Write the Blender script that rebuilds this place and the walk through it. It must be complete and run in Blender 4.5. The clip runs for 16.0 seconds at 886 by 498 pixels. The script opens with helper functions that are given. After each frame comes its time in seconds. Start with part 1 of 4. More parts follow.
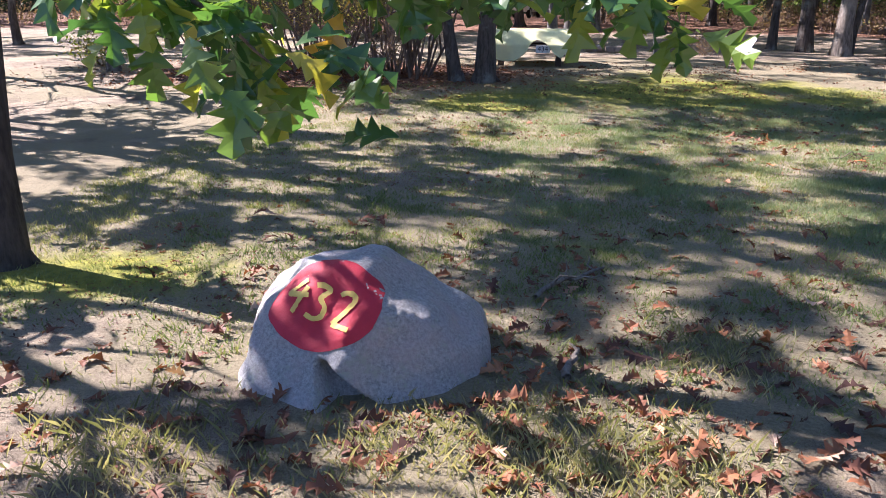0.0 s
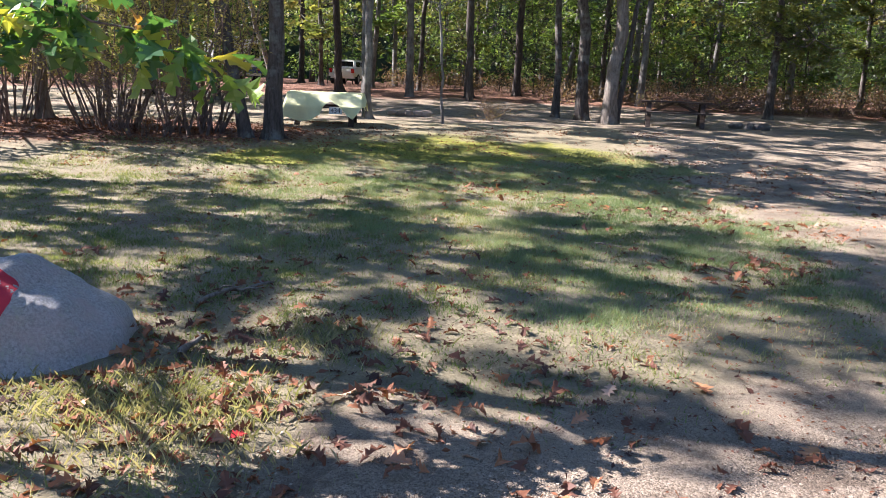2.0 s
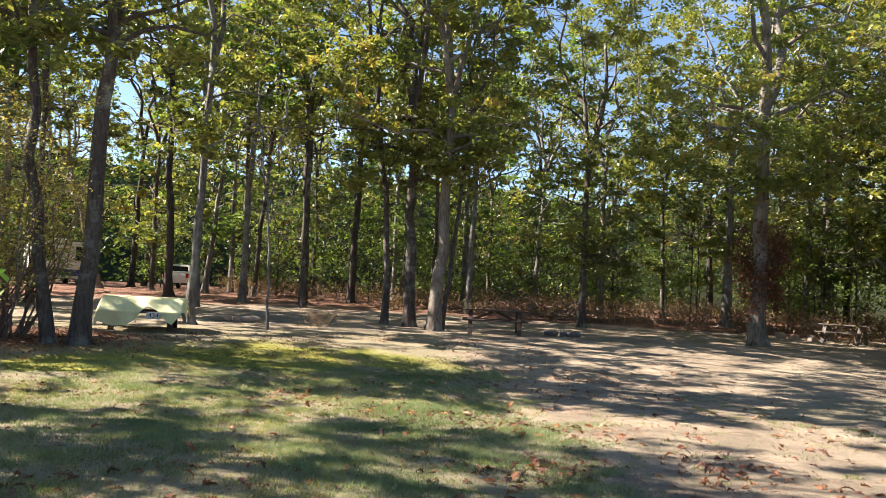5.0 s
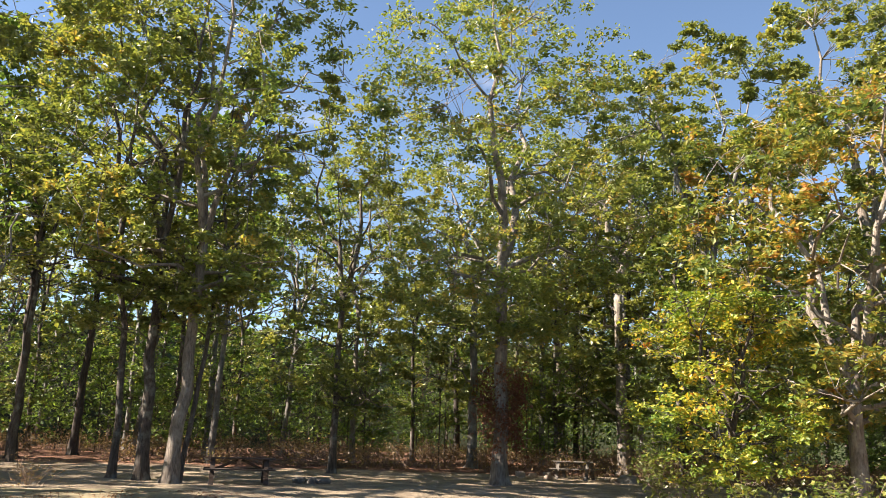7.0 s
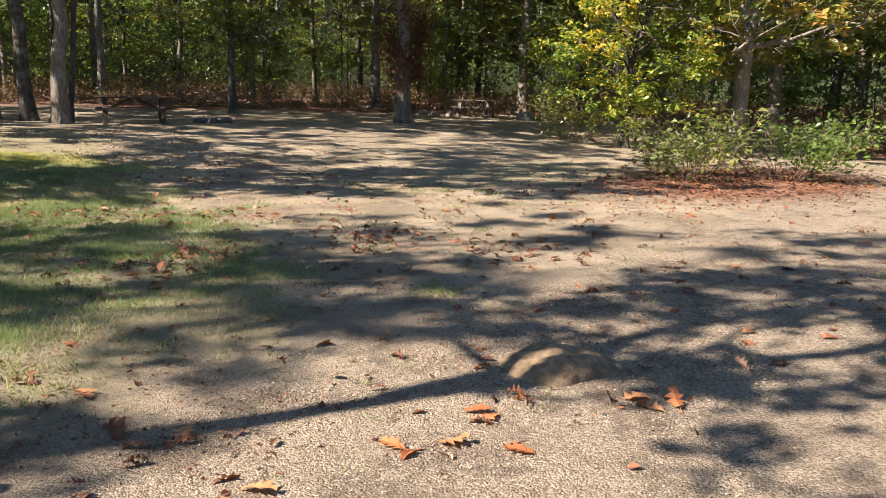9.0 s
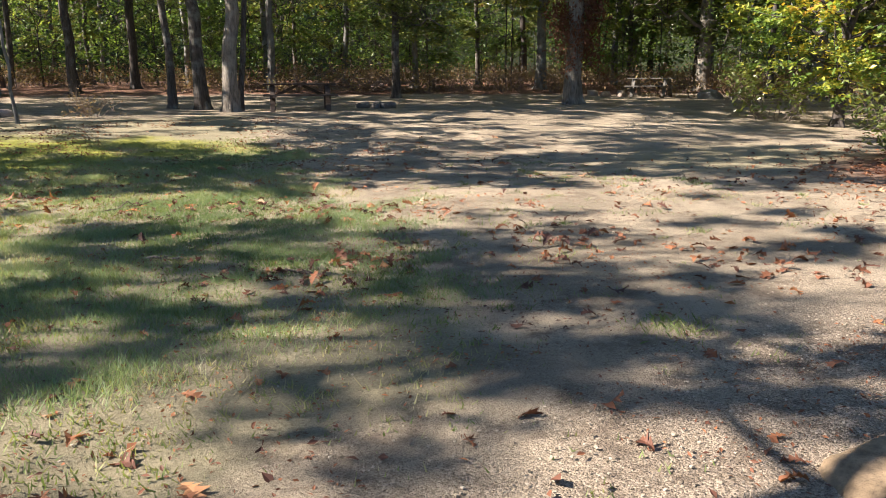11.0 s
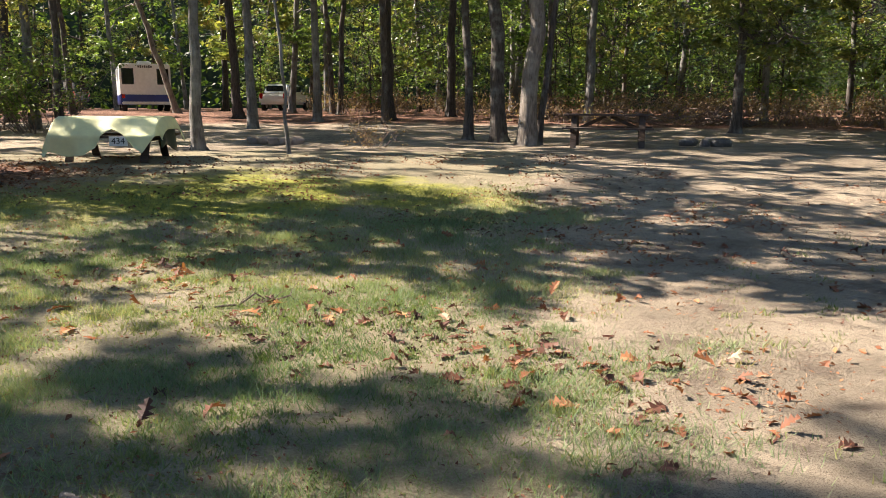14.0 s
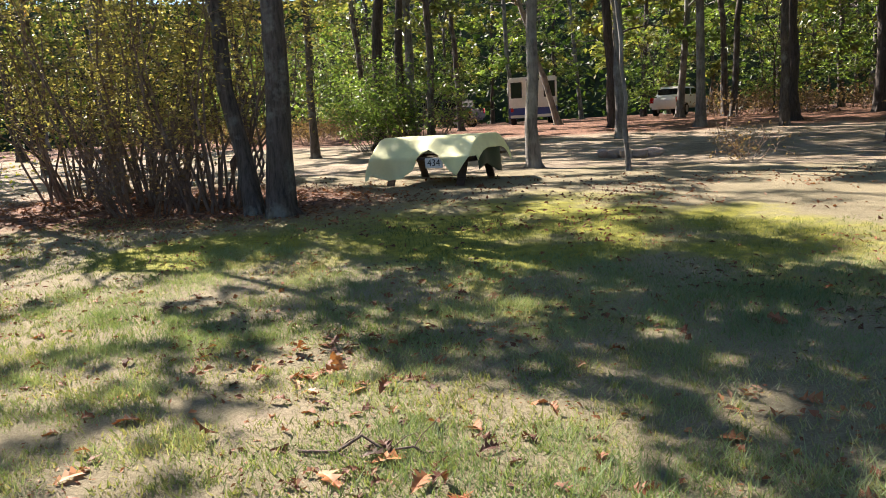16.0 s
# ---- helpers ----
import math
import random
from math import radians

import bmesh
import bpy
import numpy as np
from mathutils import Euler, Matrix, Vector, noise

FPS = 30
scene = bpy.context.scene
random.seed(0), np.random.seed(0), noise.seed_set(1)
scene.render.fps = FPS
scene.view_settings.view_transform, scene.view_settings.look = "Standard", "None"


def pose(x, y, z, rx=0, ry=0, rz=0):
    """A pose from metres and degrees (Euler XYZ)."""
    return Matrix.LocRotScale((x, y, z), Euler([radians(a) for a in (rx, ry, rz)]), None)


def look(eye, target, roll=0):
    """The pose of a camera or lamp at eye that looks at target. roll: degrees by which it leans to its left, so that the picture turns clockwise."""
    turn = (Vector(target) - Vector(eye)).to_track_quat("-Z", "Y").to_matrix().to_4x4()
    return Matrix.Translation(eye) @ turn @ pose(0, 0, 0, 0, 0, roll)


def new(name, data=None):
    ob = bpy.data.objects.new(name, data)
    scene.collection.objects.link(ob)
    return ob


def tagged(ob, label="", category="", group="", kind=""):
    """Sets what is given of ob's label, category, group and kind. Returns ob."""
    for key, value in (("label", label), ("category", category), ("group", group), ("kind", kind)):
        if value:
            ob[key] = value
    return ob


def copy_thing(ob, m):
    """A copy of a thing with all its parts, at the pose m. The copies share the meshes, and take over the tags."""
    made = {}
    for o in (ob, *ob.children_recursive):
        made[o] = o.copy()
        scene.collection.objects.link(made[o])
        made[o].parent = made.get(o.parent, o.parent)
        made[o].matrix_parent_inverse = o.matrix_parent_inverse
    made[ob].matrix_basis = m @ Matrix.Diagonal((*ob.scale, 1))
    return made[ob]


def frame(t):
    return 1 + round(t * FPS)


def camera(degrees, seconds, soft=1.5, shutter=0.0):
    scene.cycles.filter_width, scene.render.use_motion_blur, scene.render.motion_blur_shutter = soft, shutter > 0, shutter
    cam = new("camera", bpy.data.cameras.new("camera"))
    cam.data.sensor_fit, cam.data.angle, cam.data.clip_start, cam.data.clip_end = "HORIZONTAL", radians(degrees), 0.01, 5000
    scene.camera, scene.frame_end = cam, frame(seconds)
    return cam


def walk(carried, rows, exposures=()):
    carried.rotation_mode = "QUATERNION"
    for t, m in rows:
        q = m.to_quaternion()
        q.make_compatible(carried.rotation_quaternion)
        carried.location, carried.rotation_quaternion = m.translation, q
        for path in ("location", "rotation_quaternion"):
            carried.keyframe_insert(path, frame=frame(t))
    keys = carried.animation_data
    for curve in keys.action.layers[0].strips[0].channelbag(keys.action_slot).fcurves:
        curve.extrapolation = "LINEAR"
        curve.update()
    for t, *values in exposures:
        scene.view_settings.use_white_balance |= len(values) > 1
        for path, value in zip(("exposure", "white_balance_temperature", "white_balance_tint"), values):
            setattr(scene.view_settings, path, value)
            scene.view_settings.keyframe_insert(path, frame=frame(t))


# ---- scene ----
cam = camera(60.7, 16.0, 0.9)
PATH = [
    (0, (0.551, -0.281, 1.709), (0.415, 1.62, 1.103), 0.3),
    (0.5, (0.887, -0.57, 1.685), (0.818, 1.357, 1.154), 0.6),
    (1, (1.293, -0.831, 1.67), (1.23, 1.102, 1.162), 1.4),
    (1.5, (1.593, -1.11, 1.65), (1.568, 0.831, 1.169), 1.6),
    (2, (1.882, -1.336, 1.667), (2.13, 0.601, 1.231), 2.2),
    (2.5, (2.174, -1.442, 1.691), (2.696, 0.45, 1.307), 1.8),
    (3, (2.412, -1.507, 1.682), (3.132, 0.326, 1.334), 1.7),
    (5.5, (2.35, -1.759, 1.719), (2.957, 0.119, 2.044), 2.8),
    (6, (2.353, -1.767, 1.719), (3.062, 0.032, 2.23), 2.4),
    (7, (2.405, -1.718, 1.713), (3.549, -0.16, 2.224), 1.6),
    (7.5, (2.453, -1.687, 1.707), (3.828, -0.272, 2.031), 0.8),
    (8, (2.511, -1.658, 1.693), (4.017, -0.344, 1.753), 0.8),
    (8.5, (2.566, -1.613, 1.644), (4.065, -0.304, 1.442), 1.2),
    (9, (2.645, -1.482, 1.588), (4.007, -0.073, 1.186), 1.3),
    (9.5, (2.797, -1.241, 1.538), (3.929, 0.328, 1.03), 0.7),
    (12, (4.029, 1.063, 1.433), (5.056, 2.732, 1.032), -0.8),
    (12.5, (4.474, 1.709, 1.431), (5.547, 3.348, 1.032), 0.3),
    (13, (4.86, 2.356, 1.415), (5.856, 4.041, 1.005), 0.3),
    (13.5, (5.245, 2.928, 1.434), (5.965, 4.744, 1.01), -0.4),
    (14, (5.56, 3.518, 1.465), (5.808, 5.467, 1.094), 0.2),
    (14.5, (5.83, 4.194, 1.464), (5.66, 6.161, 1.144), -0.1),
    (15, (6.089, 4.959, 1.47), (5.599, 6.873, 1.162), -1.3),
    (15.5, (6.319, 5.65, 1.456), (5.599, 7.488, 1.133), -2.9),
    (16, (6.556, 6.346, 1.466), (5.769, 8.156, 1.138), -3.3),
]
# seconds, stops, kelvin, tint
EXPOSURES = [(0, 2.1, 5800, 25), (3, 2.15, 6000, 15), (5.5, 2.1, 6850, 13), (7.5, 2.05, 7000, 13), (9.5, 1.75, 6750, 12), (12.5, 2.15, 6350, 11), (14, 2.0, 6700, 13), (16, 2.0, 6600, 13)]
walk(cam, [(t, look(eye, target, roll)) for t, eye, target, roll in PATH], EXPOSURES)

# ---- light ----
SUN_EL, SUN_AZ = radians(39), math.atan2(0.425, -0.905)
SUN_DIR = Vector((math.cos(SUN_AZ) * math.cos(SUN_EL), math.sin(SUN_AZ) * math.cos(SUN_EL), math.sin(SUN_EL)))
world = bpy.data.worlds.new("sky")
scene.world = world
world.use_nodes = True
wn = world.node_tree
sky = wn.nodes.new("ShaderNodeTexSky")
sky.sky_type, sky.sun_disc = "NISHITA", False
sky.sun_elevation, sky.sun_rotation = SUN_EL, math.pi / 2 - SUN_AZ
sky.air_density, sky.dust_density, sky.ozone_density = 1.0, 0.0, 3.2
# thin scattered fair-weather cloud
cloud_co, cloud_map, cloud_tex = (wn.nodes.new("ShaderNode" + k) for k in ("TexCoord", "Mapping", "TexNoise"))
cloud_map.inputs["Scale"].default_value = (2.2, 2.2, 5.0)
cloud_tex.inputs["Scale"].default_value, cloud_tex.inputs["Detail"].default_value = 2.1, 6.0
cloud_ramp, cloud_mix = wn.nodes.new("ShaderNodeValToRGB"), wn.nodes.new("ShaderNodeMix")
cloud_ramp.color_ramp.elements[0].position, cloud_ramp.color_ramp.elements[1].position = 0.6, 0.8
cloud_mix.data_type = "RGBA"
cloud_mix.inputs[7].default_value = (6.0, 6.0, 6.3, 1)
wn.links.new(cloud_co.outputs["Generated"], cloud_map.inputs[0])
wn.links.new(cloud_map.outputs[0], cloud_tex.inputs["Vector"])
wn.links.new(cloud_tex.outputs["Fac"], cloud_ramp.inputs[0])
wn.links.new(cloud_ramp.outputs[0], cloud_mix.inputs[0])
wn.links.new(sky.outputs[0], cloud_mix.inputs[6])
wn.links.new(cloud_mix.outputs[2], wn.nodes["Background"].inputs[0])
wn.nodes["Background"].inputs[1].default_value = 0.056
sun_data = bpy.data.lights.new("sun", "SUN")
sun_data.energy, sun_data.angle, sun_data.color = 5.0, radians(0.4), (1.0, 0.89, 0.77)
sun = new("sun", sun_data)
sun.matrix_world = look(SUN_DIR * 60, (0, 0, 0))


# ---- materials ----
def mat(name):
    m = bpy.data.materials.new(name)
    m.use_nodes = True
    return m, m.node_tree, m.node_tree.nodes["Principled BSDF"]


def node(nt, kind, **values):
    n = nt.nodes.new(kind)
    for key, v in values.items():
        n.inputs[key.replace("_", " ")].default_value = v
    return n


def noise_tex(nt, scale, detail=4.0, rough=0.6, coord=None):
    n = node(nt, "ShaderNodeTexNoise", Scale=scale, Detail=detail, Roughness=rough)
    if coord is not None:
        nt.links.new(coord, n.inputs["Vector"])
    return n.outputs["Fac"]


def ramp(nt, fac, stops):
    n = nt.nodes.new("ShaderNodeValToRGB")
    while len(n.color_ramp.elements) < len(stops):
        n.color_ramp.elements.new(0.5)
    for e, (p, c) in zip(n.color_ramp.elements, stops):
        e.position = p
        e.color = (*c, 1) if len(c) == 3 else c
    nt.links.new(fac, n.inputs[0])
    return n.outputs[0]


def mix(nt, fac, a, b, mode="MIX"):
    n = nt.nodes.new("ShaderNodeMix")
    n.data_type, n.blend_type = "RGBA", mode
    for slot, v in ((0, fac), (6, a), (7, b)):
        if isinstance(v, (int, float)):
            n.inputs[slot].default_value = v
        elif isinstance(v, tuple):
            n.inputs[slot].default_value = (*v, 1)
        else:
            nt.links.new(v, n.inputs[slot])
    return n.outputs[2]


def maths(nt, op, a, b):
    n = nt.nodes.new("ShaderNodeMath")
    n.operation = op
    for slot, v in ((0, a), (1, b)):
        if isinstance(v, (int, float)):
            n.inputs[slot].default_value = v
        else:
            nt.links.new(v, n.inputs[slot])
    return n.outputs[0]


def bump(nt, bsdf, height, strength, distance=0.02):
    n = node(nt, "ShaderNodeBump", Strength=strength, Distance=distance)
    nt.links.new(height, n.inputs["Height"])
    nt.links.new(n.outputs[0], bsdf.inputs["Normal"])


def coords(nt, which="Object"):
    return nt.nodes.new("ShaderNodeTexCoord").outputs[which]


def leaf_material(name, stops, translucent=0.54, rough=0.5, gloss=0.25, lift=1.0, by_object=False):
    """Leaf: coloured per leaf, light shines through it, waxy upper side."""
    m, nt, b = mat(name)
    stops = [(p, tuple(min(0.8, v * lift) for v in c)) for p, c in stops]
    geo = nt.nodes.new("ShaderNodeNewGeometry")
    info = nt.nodes.new("ShaderNodeObjectInfo")
    share = 0.95 if by_object else 0.15
    f = maths(nt, "ADD", maths(nt, "MULTIPLY", geo.outputs["Random Per Island"], 1 - share), maths(nt, "MULTIPLY", info.outputs["Random"], share))
    n = noise_tex(nt, 0.45, 2.0, 0.5, coords(nt))
    if not by_object:
        f = maths(nt, "ADD", maths(nt, "MULTIPLY", f, 0.6), maths(nt, "SUBTRACT", maths(nt, "MULTIPLY", n, 1.6), 0.6))
    col = ramp(nt, f, stops)
    nt.links.new(col, b.inputs["Base Color"])
    b.inputs["Roughness"].default_value = rough
    b.inputs["Specular IOR Level"].default_value = gloss
    t = nt.nodes.new("ShaderNodeBsdfTranslucent")
    nt.links.new(mix(nt, 1.0, col, (1.25, 1.22, 0.6), "MULTIPLY"), t.inputs["Color"])
    s = nt.nodes.new("ShaderNodeMixShader")
    s.inputs[0].default_value = translucent
    nt.links.new(b.outputs[0], s.inputs[1])
    nt.links.new(t.outputs[0], s.inputs[2])
    nt.links.new(s.outputs[0], nt.nodes["Material Output"].inputs[0])
    return m


def bark_material(name, dark, light, lichen=(0.34, 0.37, 0.33), lichen_amount=0.35):
    m, nt, b = mat(name)
    co = coords(nt)
    mp = node(nt, "ShaderNodeMapping", Scale=(9, 9, 1.6))
    nt.links.new(co, mp.inputs[0])
    ridge = noise_tex(nt, 2.2, 6.0, 0.7, mp.outputs[0])
    col = ramp(nt, ridge, [(0.3, dark), (0.62, light)])
    patch = noise_tex(nt, 1.7, 5.0, 0.65, co)
    mask = ramp(nt, patch, [(0.62 - lichen_amount * 0.3, (0, 0, 0)), (0.72, (1, 1, 1))])
    col = mix(nt, maths(nt, "MULTIPLY", mask, 0.7), col, lichen)
    nt.links.new(col, b.inputs["Base Color"])
    b.inputs["Roughness"].default_value = 0.92
    bump(nt, b, ridge, 0.9, 0.04)
    return m


def plain(name, color, rough=0.6, metal=0.0, vary=0.15, scale=8.0, bumpy=0.1):
    m, nt, b = mat(name)
    co = coords(nt)
    n = noise_tex(nt, scale, 5.0, 0.65, co)
    lo, hi = tuple(c * (1 - vary) for c in color), tuple(min(1, c * (1 + vary)) for c in color)
    nt.links.new(ramp(nt, n, [(0.3, lo), (0.7, hi)]), b.inputs["Base Color"])
    b.inputs["Roughness"].default_value, b.inputs["Metallic"].default_value = rough, metal
    if bumpy:
        bump(nt, b, noise_tex(nt, scale * 5, 4.0, 0.6, co), bumpy, 0.01)
    return m


def wood_material(name, dark, light):
    m, nt, b = mat(name)
    co = coords(nt)
    mp = node(nt, "ShaderNodeMapping", Scale=(1.2, 22, 22))
    nt.links.new(co, mp.inputs[0])
    grain = noise_tex(nt, 2.0, 6.0, 0.65, mp.outputs[0])
    col = ramp(nt, grain, [(0.32, dark), (0.68, light)])
    wear = ramp(nt, noise_tex(nt, 3.0, 4.0, 0.6, co), [(0.5, (0, 0, 0)), (0.75, (1, 1, 1))])
    nt.links.new(mix(nt, maths(nt, "MULTIPLY", wear, 0.4), col, (0.15, 0.135, 0.12)), b.inputs["Base Color"])
    b.inputs["Roughness"].default_value = 0.8
    bump(nt, b, grain, 0.4, 0.005)
    return m


GREENS = [(0.0, (0.036, 0.056, 0.02)), (0.35, (0.082, 0.102, 0.031)), (0.7, (0.136, 0.147, 0.043)), (0.93, (0.19, 0.185, 0.055)), (1.0, (0.24, 0.16, 0.05))]
LEAF_GREEN = leaf_material("oak_leaves_green", GREENS, 0.42, 0.36, 0.6, 1.75)
LEAF_OLIVE = leaf_material("oak_leaves_olive", [(0.0, (0.032, 0.055, 0.018)), (0.4, (0.075, 0.1, 0.03)), (0.8, (0.13, 0.14, 0.042)), (1.0, (0.22, 0.15, 0.045))], 0.42, 0.36, 0.6, 2.0)
LEAF_DARK = leaf_material("understory_leaves", [(0.0, (0.022, 0.042, 0.014)), (0.5, (0.062, 0.1, 0.028)), (0.8, (0.115, 0.165, 0.042)), (1.0, (0.19, 0.22, 0.06))], 0.5, 0.4, 0.5, 1.9)
LEAF_FAR = leaf_material("far_leaves", [(0.0, (0.012, 0.03, 0.008)), (0.5, (0.03, 0.065, 0.014)), (0.85, (0.07, 0.11, 0.022)), (1.0, (0.13, 0.13, 0.03))], 0.35)
LEAF_YELLOW = leaf_material("maple_leaves_turning", [(0.0, (0.06, 0.12, 0.03)), (0.45, (0.15, 0.22, 0.04)), (0.68, (0.34, 0.33, 0.05)), (0.88, (0.46, 0.3, 0.05)), (1.0, (0.4, 0.15, 0.035))], 0.4, 0.4, 0.5, 1.15)
LEAF_RUST = leaf_material("oak_leaves_rust", [(0.0, (0.06, 0.1, 0.03)), (0.42, (0.12, 0.16, 0.045)), (0.6, (0.25, 0.24, 0.06)), (0.78, (0.34, 0.22, 0.06)), (1.0, (0.33, 0.12, 0.04))], 0.4, 0.4, 0.5, 1.15)
LEAF_DEAD = leaf_material("dead_leaves_hanging", [(0.0, (0.1, 0.045, 0.035)), (0.6, (0.19, 0.09, 0.06)), (1.0, (0.28, 0.16, 0.11))], 0.2, 0.8, 0.1)
LEAF_SHRUB = leaf_material("dry_shrub_leaves", [(0.0, (0.13, 0.08, 0.055)), (0.45, (0.23, 0.16, 0.11)), (0.75, (0.34, 0.25, 0.15)), (1.0, (0.22, 0.24, 0.09))], 0.3, 0.8, 0.1)
LEAF_BUSH = leaf_material("thin_bush_leaves", [(0.0, (0.08, 0.08, 0.035)), (0.5, (0.15, 0.14, 0.06)), (0.85, (0.22, 0.18, 0.075)), (1.0, (0.2, 0.1, 0.06))], 0.45, 0.6, 0.3, lift=2.3)
LITTER = leaf_material("fallen_leaves", [(0.0, (0.05, 0.026, 0.022)), (0.35, (0.13, 0.055, 0.035)), (0.65, (0.24, 0.095, 0.045)), (0.85, (0.36, 0.16, 0.075)), (1.0, (0.42, 0.28, 0.19))], 0.15, 0.65, 0.3)
LITTER_ONE = leaf_material("fallen_leaf_single", [(0.0, (0.05, 0.026, 0.022)), (0.35, (0.13, 0.055, 0.035)), (0.65, (0.24, 0.095, 0.045)), (0.85, (0.36, 0.16, 0.075)), (1.0, (0.5, 0.38, 0.29))], 0.15, 0.65, 0.3, by_object=True)
LITTER_RED = leaf_material("red_maple_leaf", [(0.0, (0.4, 0.02, 0.03)), (1.0, (0.5, 0.05, 0.05))], 0.2, 0.5, 0.3)
GRASS = leaf_material("grass_blades", [(0.0, (0.08, 0.125, 0.045)), (0.45, (0.17, 0.22, 0.085)), (0.75, (0.3, 0.3, 0.15)), (1.0, (0.46, 0.4, 0.26))], 0.35, 0.6, 0.2)
GRASS_SOFT = leaf_material("soft_fescue", [(0.0, (0.1, 0.16, 0.085)), (0.5, (0.19, 0.26, 0.14)), (0.85, (0.3, 0.36, 0.2)), (1.0, (0.42, 0.4, 0.27))], 0.35, 0.6, 0.2)
GRASS_DRY = leaf_material("dry_grass", [(0.0, (0.12, 0.14, 0.065)), (0.4, (0.24, 0.245, 0.13)), (0.7, (0.38, 0.35, 0.22)), (1.0, (0.5, 0.45, 0.32))], 0.35, 0.6, 0.2)
BARK = bark_material("oak_bark", (0.018, 0.014, 0.012), (0.11, 0.092, 0.08))
BARK_PALE = bark_material("pale_oak_bark", (0.05, 0.042, 0.036), (0.25, 0.215, 0.18), (0.38, 0.37, 0.33), 0.5)
BARK_GREY = bark_material("grey_bark", (0.035, 0.033, 0.032), (0.16, 0.15, 0.14), (0.36, 0.38, 0.36), 0.6)
BARK_DARK = bark_material("dark_bark", (0.016, 0.013, 0.012), (0.08, 0.066, 0.058), (0.2, 0.21, 0.19), 0.1)
TWIG = bark_material("twig_bark", (0.07, 0.045, 0.035), (0.22, 0.16, 0.13), (0.3, 0.28, 0.25), 0.2)
WOOD_BROWN = wood_material("stained_wood", (0.028, 0.019, 0.015), (0.09, 0.06, 0.046))
WOOD_GREY = wood_material("weathered_wood", (0.055, 0.05, 0.045), (0.18, 0.165, 0.145))


# ---- plan ----
def smooth(a, b, x):
    t = min(1.0, max(0.0, (x - a) / (b - a)))
    return t * t * (3 - 2 * t)


def ground_z(x, y):
    u = y + 0.15 * max(0.0, x - 8)
    return 0.5 * smooth(9, 20, u) + 0.65 * smooth(22, 42, u) + 0.03 * (noise.noise((x * 0.35, y * 0.35, 0)) * smooth(0, 3, abs(y) + abs(x) * 0.2))


def part(name, data, material, parent=None, label=""):
    """One mesh object from a bmesh or from (verts, faces), under a thing or a part."""
    me = bpy.data.meshes.new(name)
    if isinstance(data, tuple):
        verts, faces = data
        me.from_pydata([tuple(v) for v in verts] if not isinstance(verts, np.ndarray) else verts.tolist(), [], faces)
    else:
        data.to_mesh(me)
        data.free()
    me.materials.append(material)
    ob = new(name, me)
    if parent is not None:
        ob.parent = parent
    if label:
        ob["label"] = label
    return ob


def shade_smooth(ob):
    ob.data.polygons.foreach_set("use_smooth", [True] * len(ob.data.polygons))
    return ob


def thing(name, m, label, category, group="", kind=""):
    ob = new(name)
    ob.matrix_world = m
    return tagged(ob, label, category, group, kind)


def on_ground(x, y, rz=0.0, dz=0.0):
    return pose(x, y, ground_z(x, y) + dz, 0, 0, rz)


class Soup:
    """Vertices and faces gathered for one mesh."""

    def __init__(self):
        self.v, self.f, self.n = [], [], 0

    def add(self, verts, faces):
        self.v.append(np.asarray(verts, float))
        self.f.extend(tuple(i + self.n for i in f) for f in faces)
        self.n += len(verts)

    def tube(self, pts, radii, sides=8, wobble=0.0, rng=None):
        pts = np.asarray(pts, float)
        rings = []
        for i, p in enumerate(pts):
            d = pts[min(i + 1, len(pts) - 1)] - pts[max(i - 1, 0)]
            d = d / (np.linalg.norm(d) + 1e-9)
            a = np.cross(d, (0.31, 0.95, 0.1) if abs(d[2]) > 0.7 else (0, 0, 1))
            a /= np.linalg.norm(a) + 1e-9
            b = np.cross(d, a)
            ang = np.linspace(0, 2 * np.pi, sides, endpoint=False)
            r = radii[i] * (1 + (rng.uniform(-wobble, wobble, sides) if rng is not None and wobble else 0))
            rings.append(p + np.cos(ang)[:, None] * a * np.reshape(r, (-1, 1)) + np.sin(ang)[:, None] * b * np.reshape(r, (-1, 1)))
        faces = [(k * sides + j, k * sides + (j + 1) % sides, (k + 1) * sides + (j + 1) % sides, (k + 1) * sides + j) for k in range(len(pts) - 1) for j in range(sides)]
        faces.append(tuple(range((len(pts) - 1) * sides, len(pts) * sides)))
        self.add(np.concatenate(rings), faces)

    def leaves(self, centres, size, rng, flat=0.45, aspect=0.55):
        """Folded four-cornered leaves round the given centres."""
        n = len(centres)
        if not n:
            return
        d = rng.normal(size=(n, 3)) * (1, 1, flat)
        d[:, 2] -= 0.25
        d /= np.linalg.norm(d, axis=1)[:, None]
        s = np.cross(d, rng.normal(size=(n, 3)) * (0.5, 0.5, 0.5) + (0, 0, 1))
        s /= np.linalg.norm(s, axis=1)[:, None]
        u = np.cross(s, d)
        L = (size * rng.uniform(0.65, 1.35, n))[:, None]
        W = L * aspect * rng.uniform(0.7, 1.2, n)[:, None]
        c = np.asarray(centres)
        quad = np.stack([c - d * L * 0.5, c + s * W * 0.5 + u * W * 0.18, c + d * L * 0.5, c - s * W * 0.5 + u * W * 0.18], 1).reshape(-1, 3)
        self.add(quad, [(4 * i, 4 * i + 1, 4 * i + 2, 4 * i + 3) for i in range(n)])

    def data(self):
        return np.concatenate(self.v), self.f


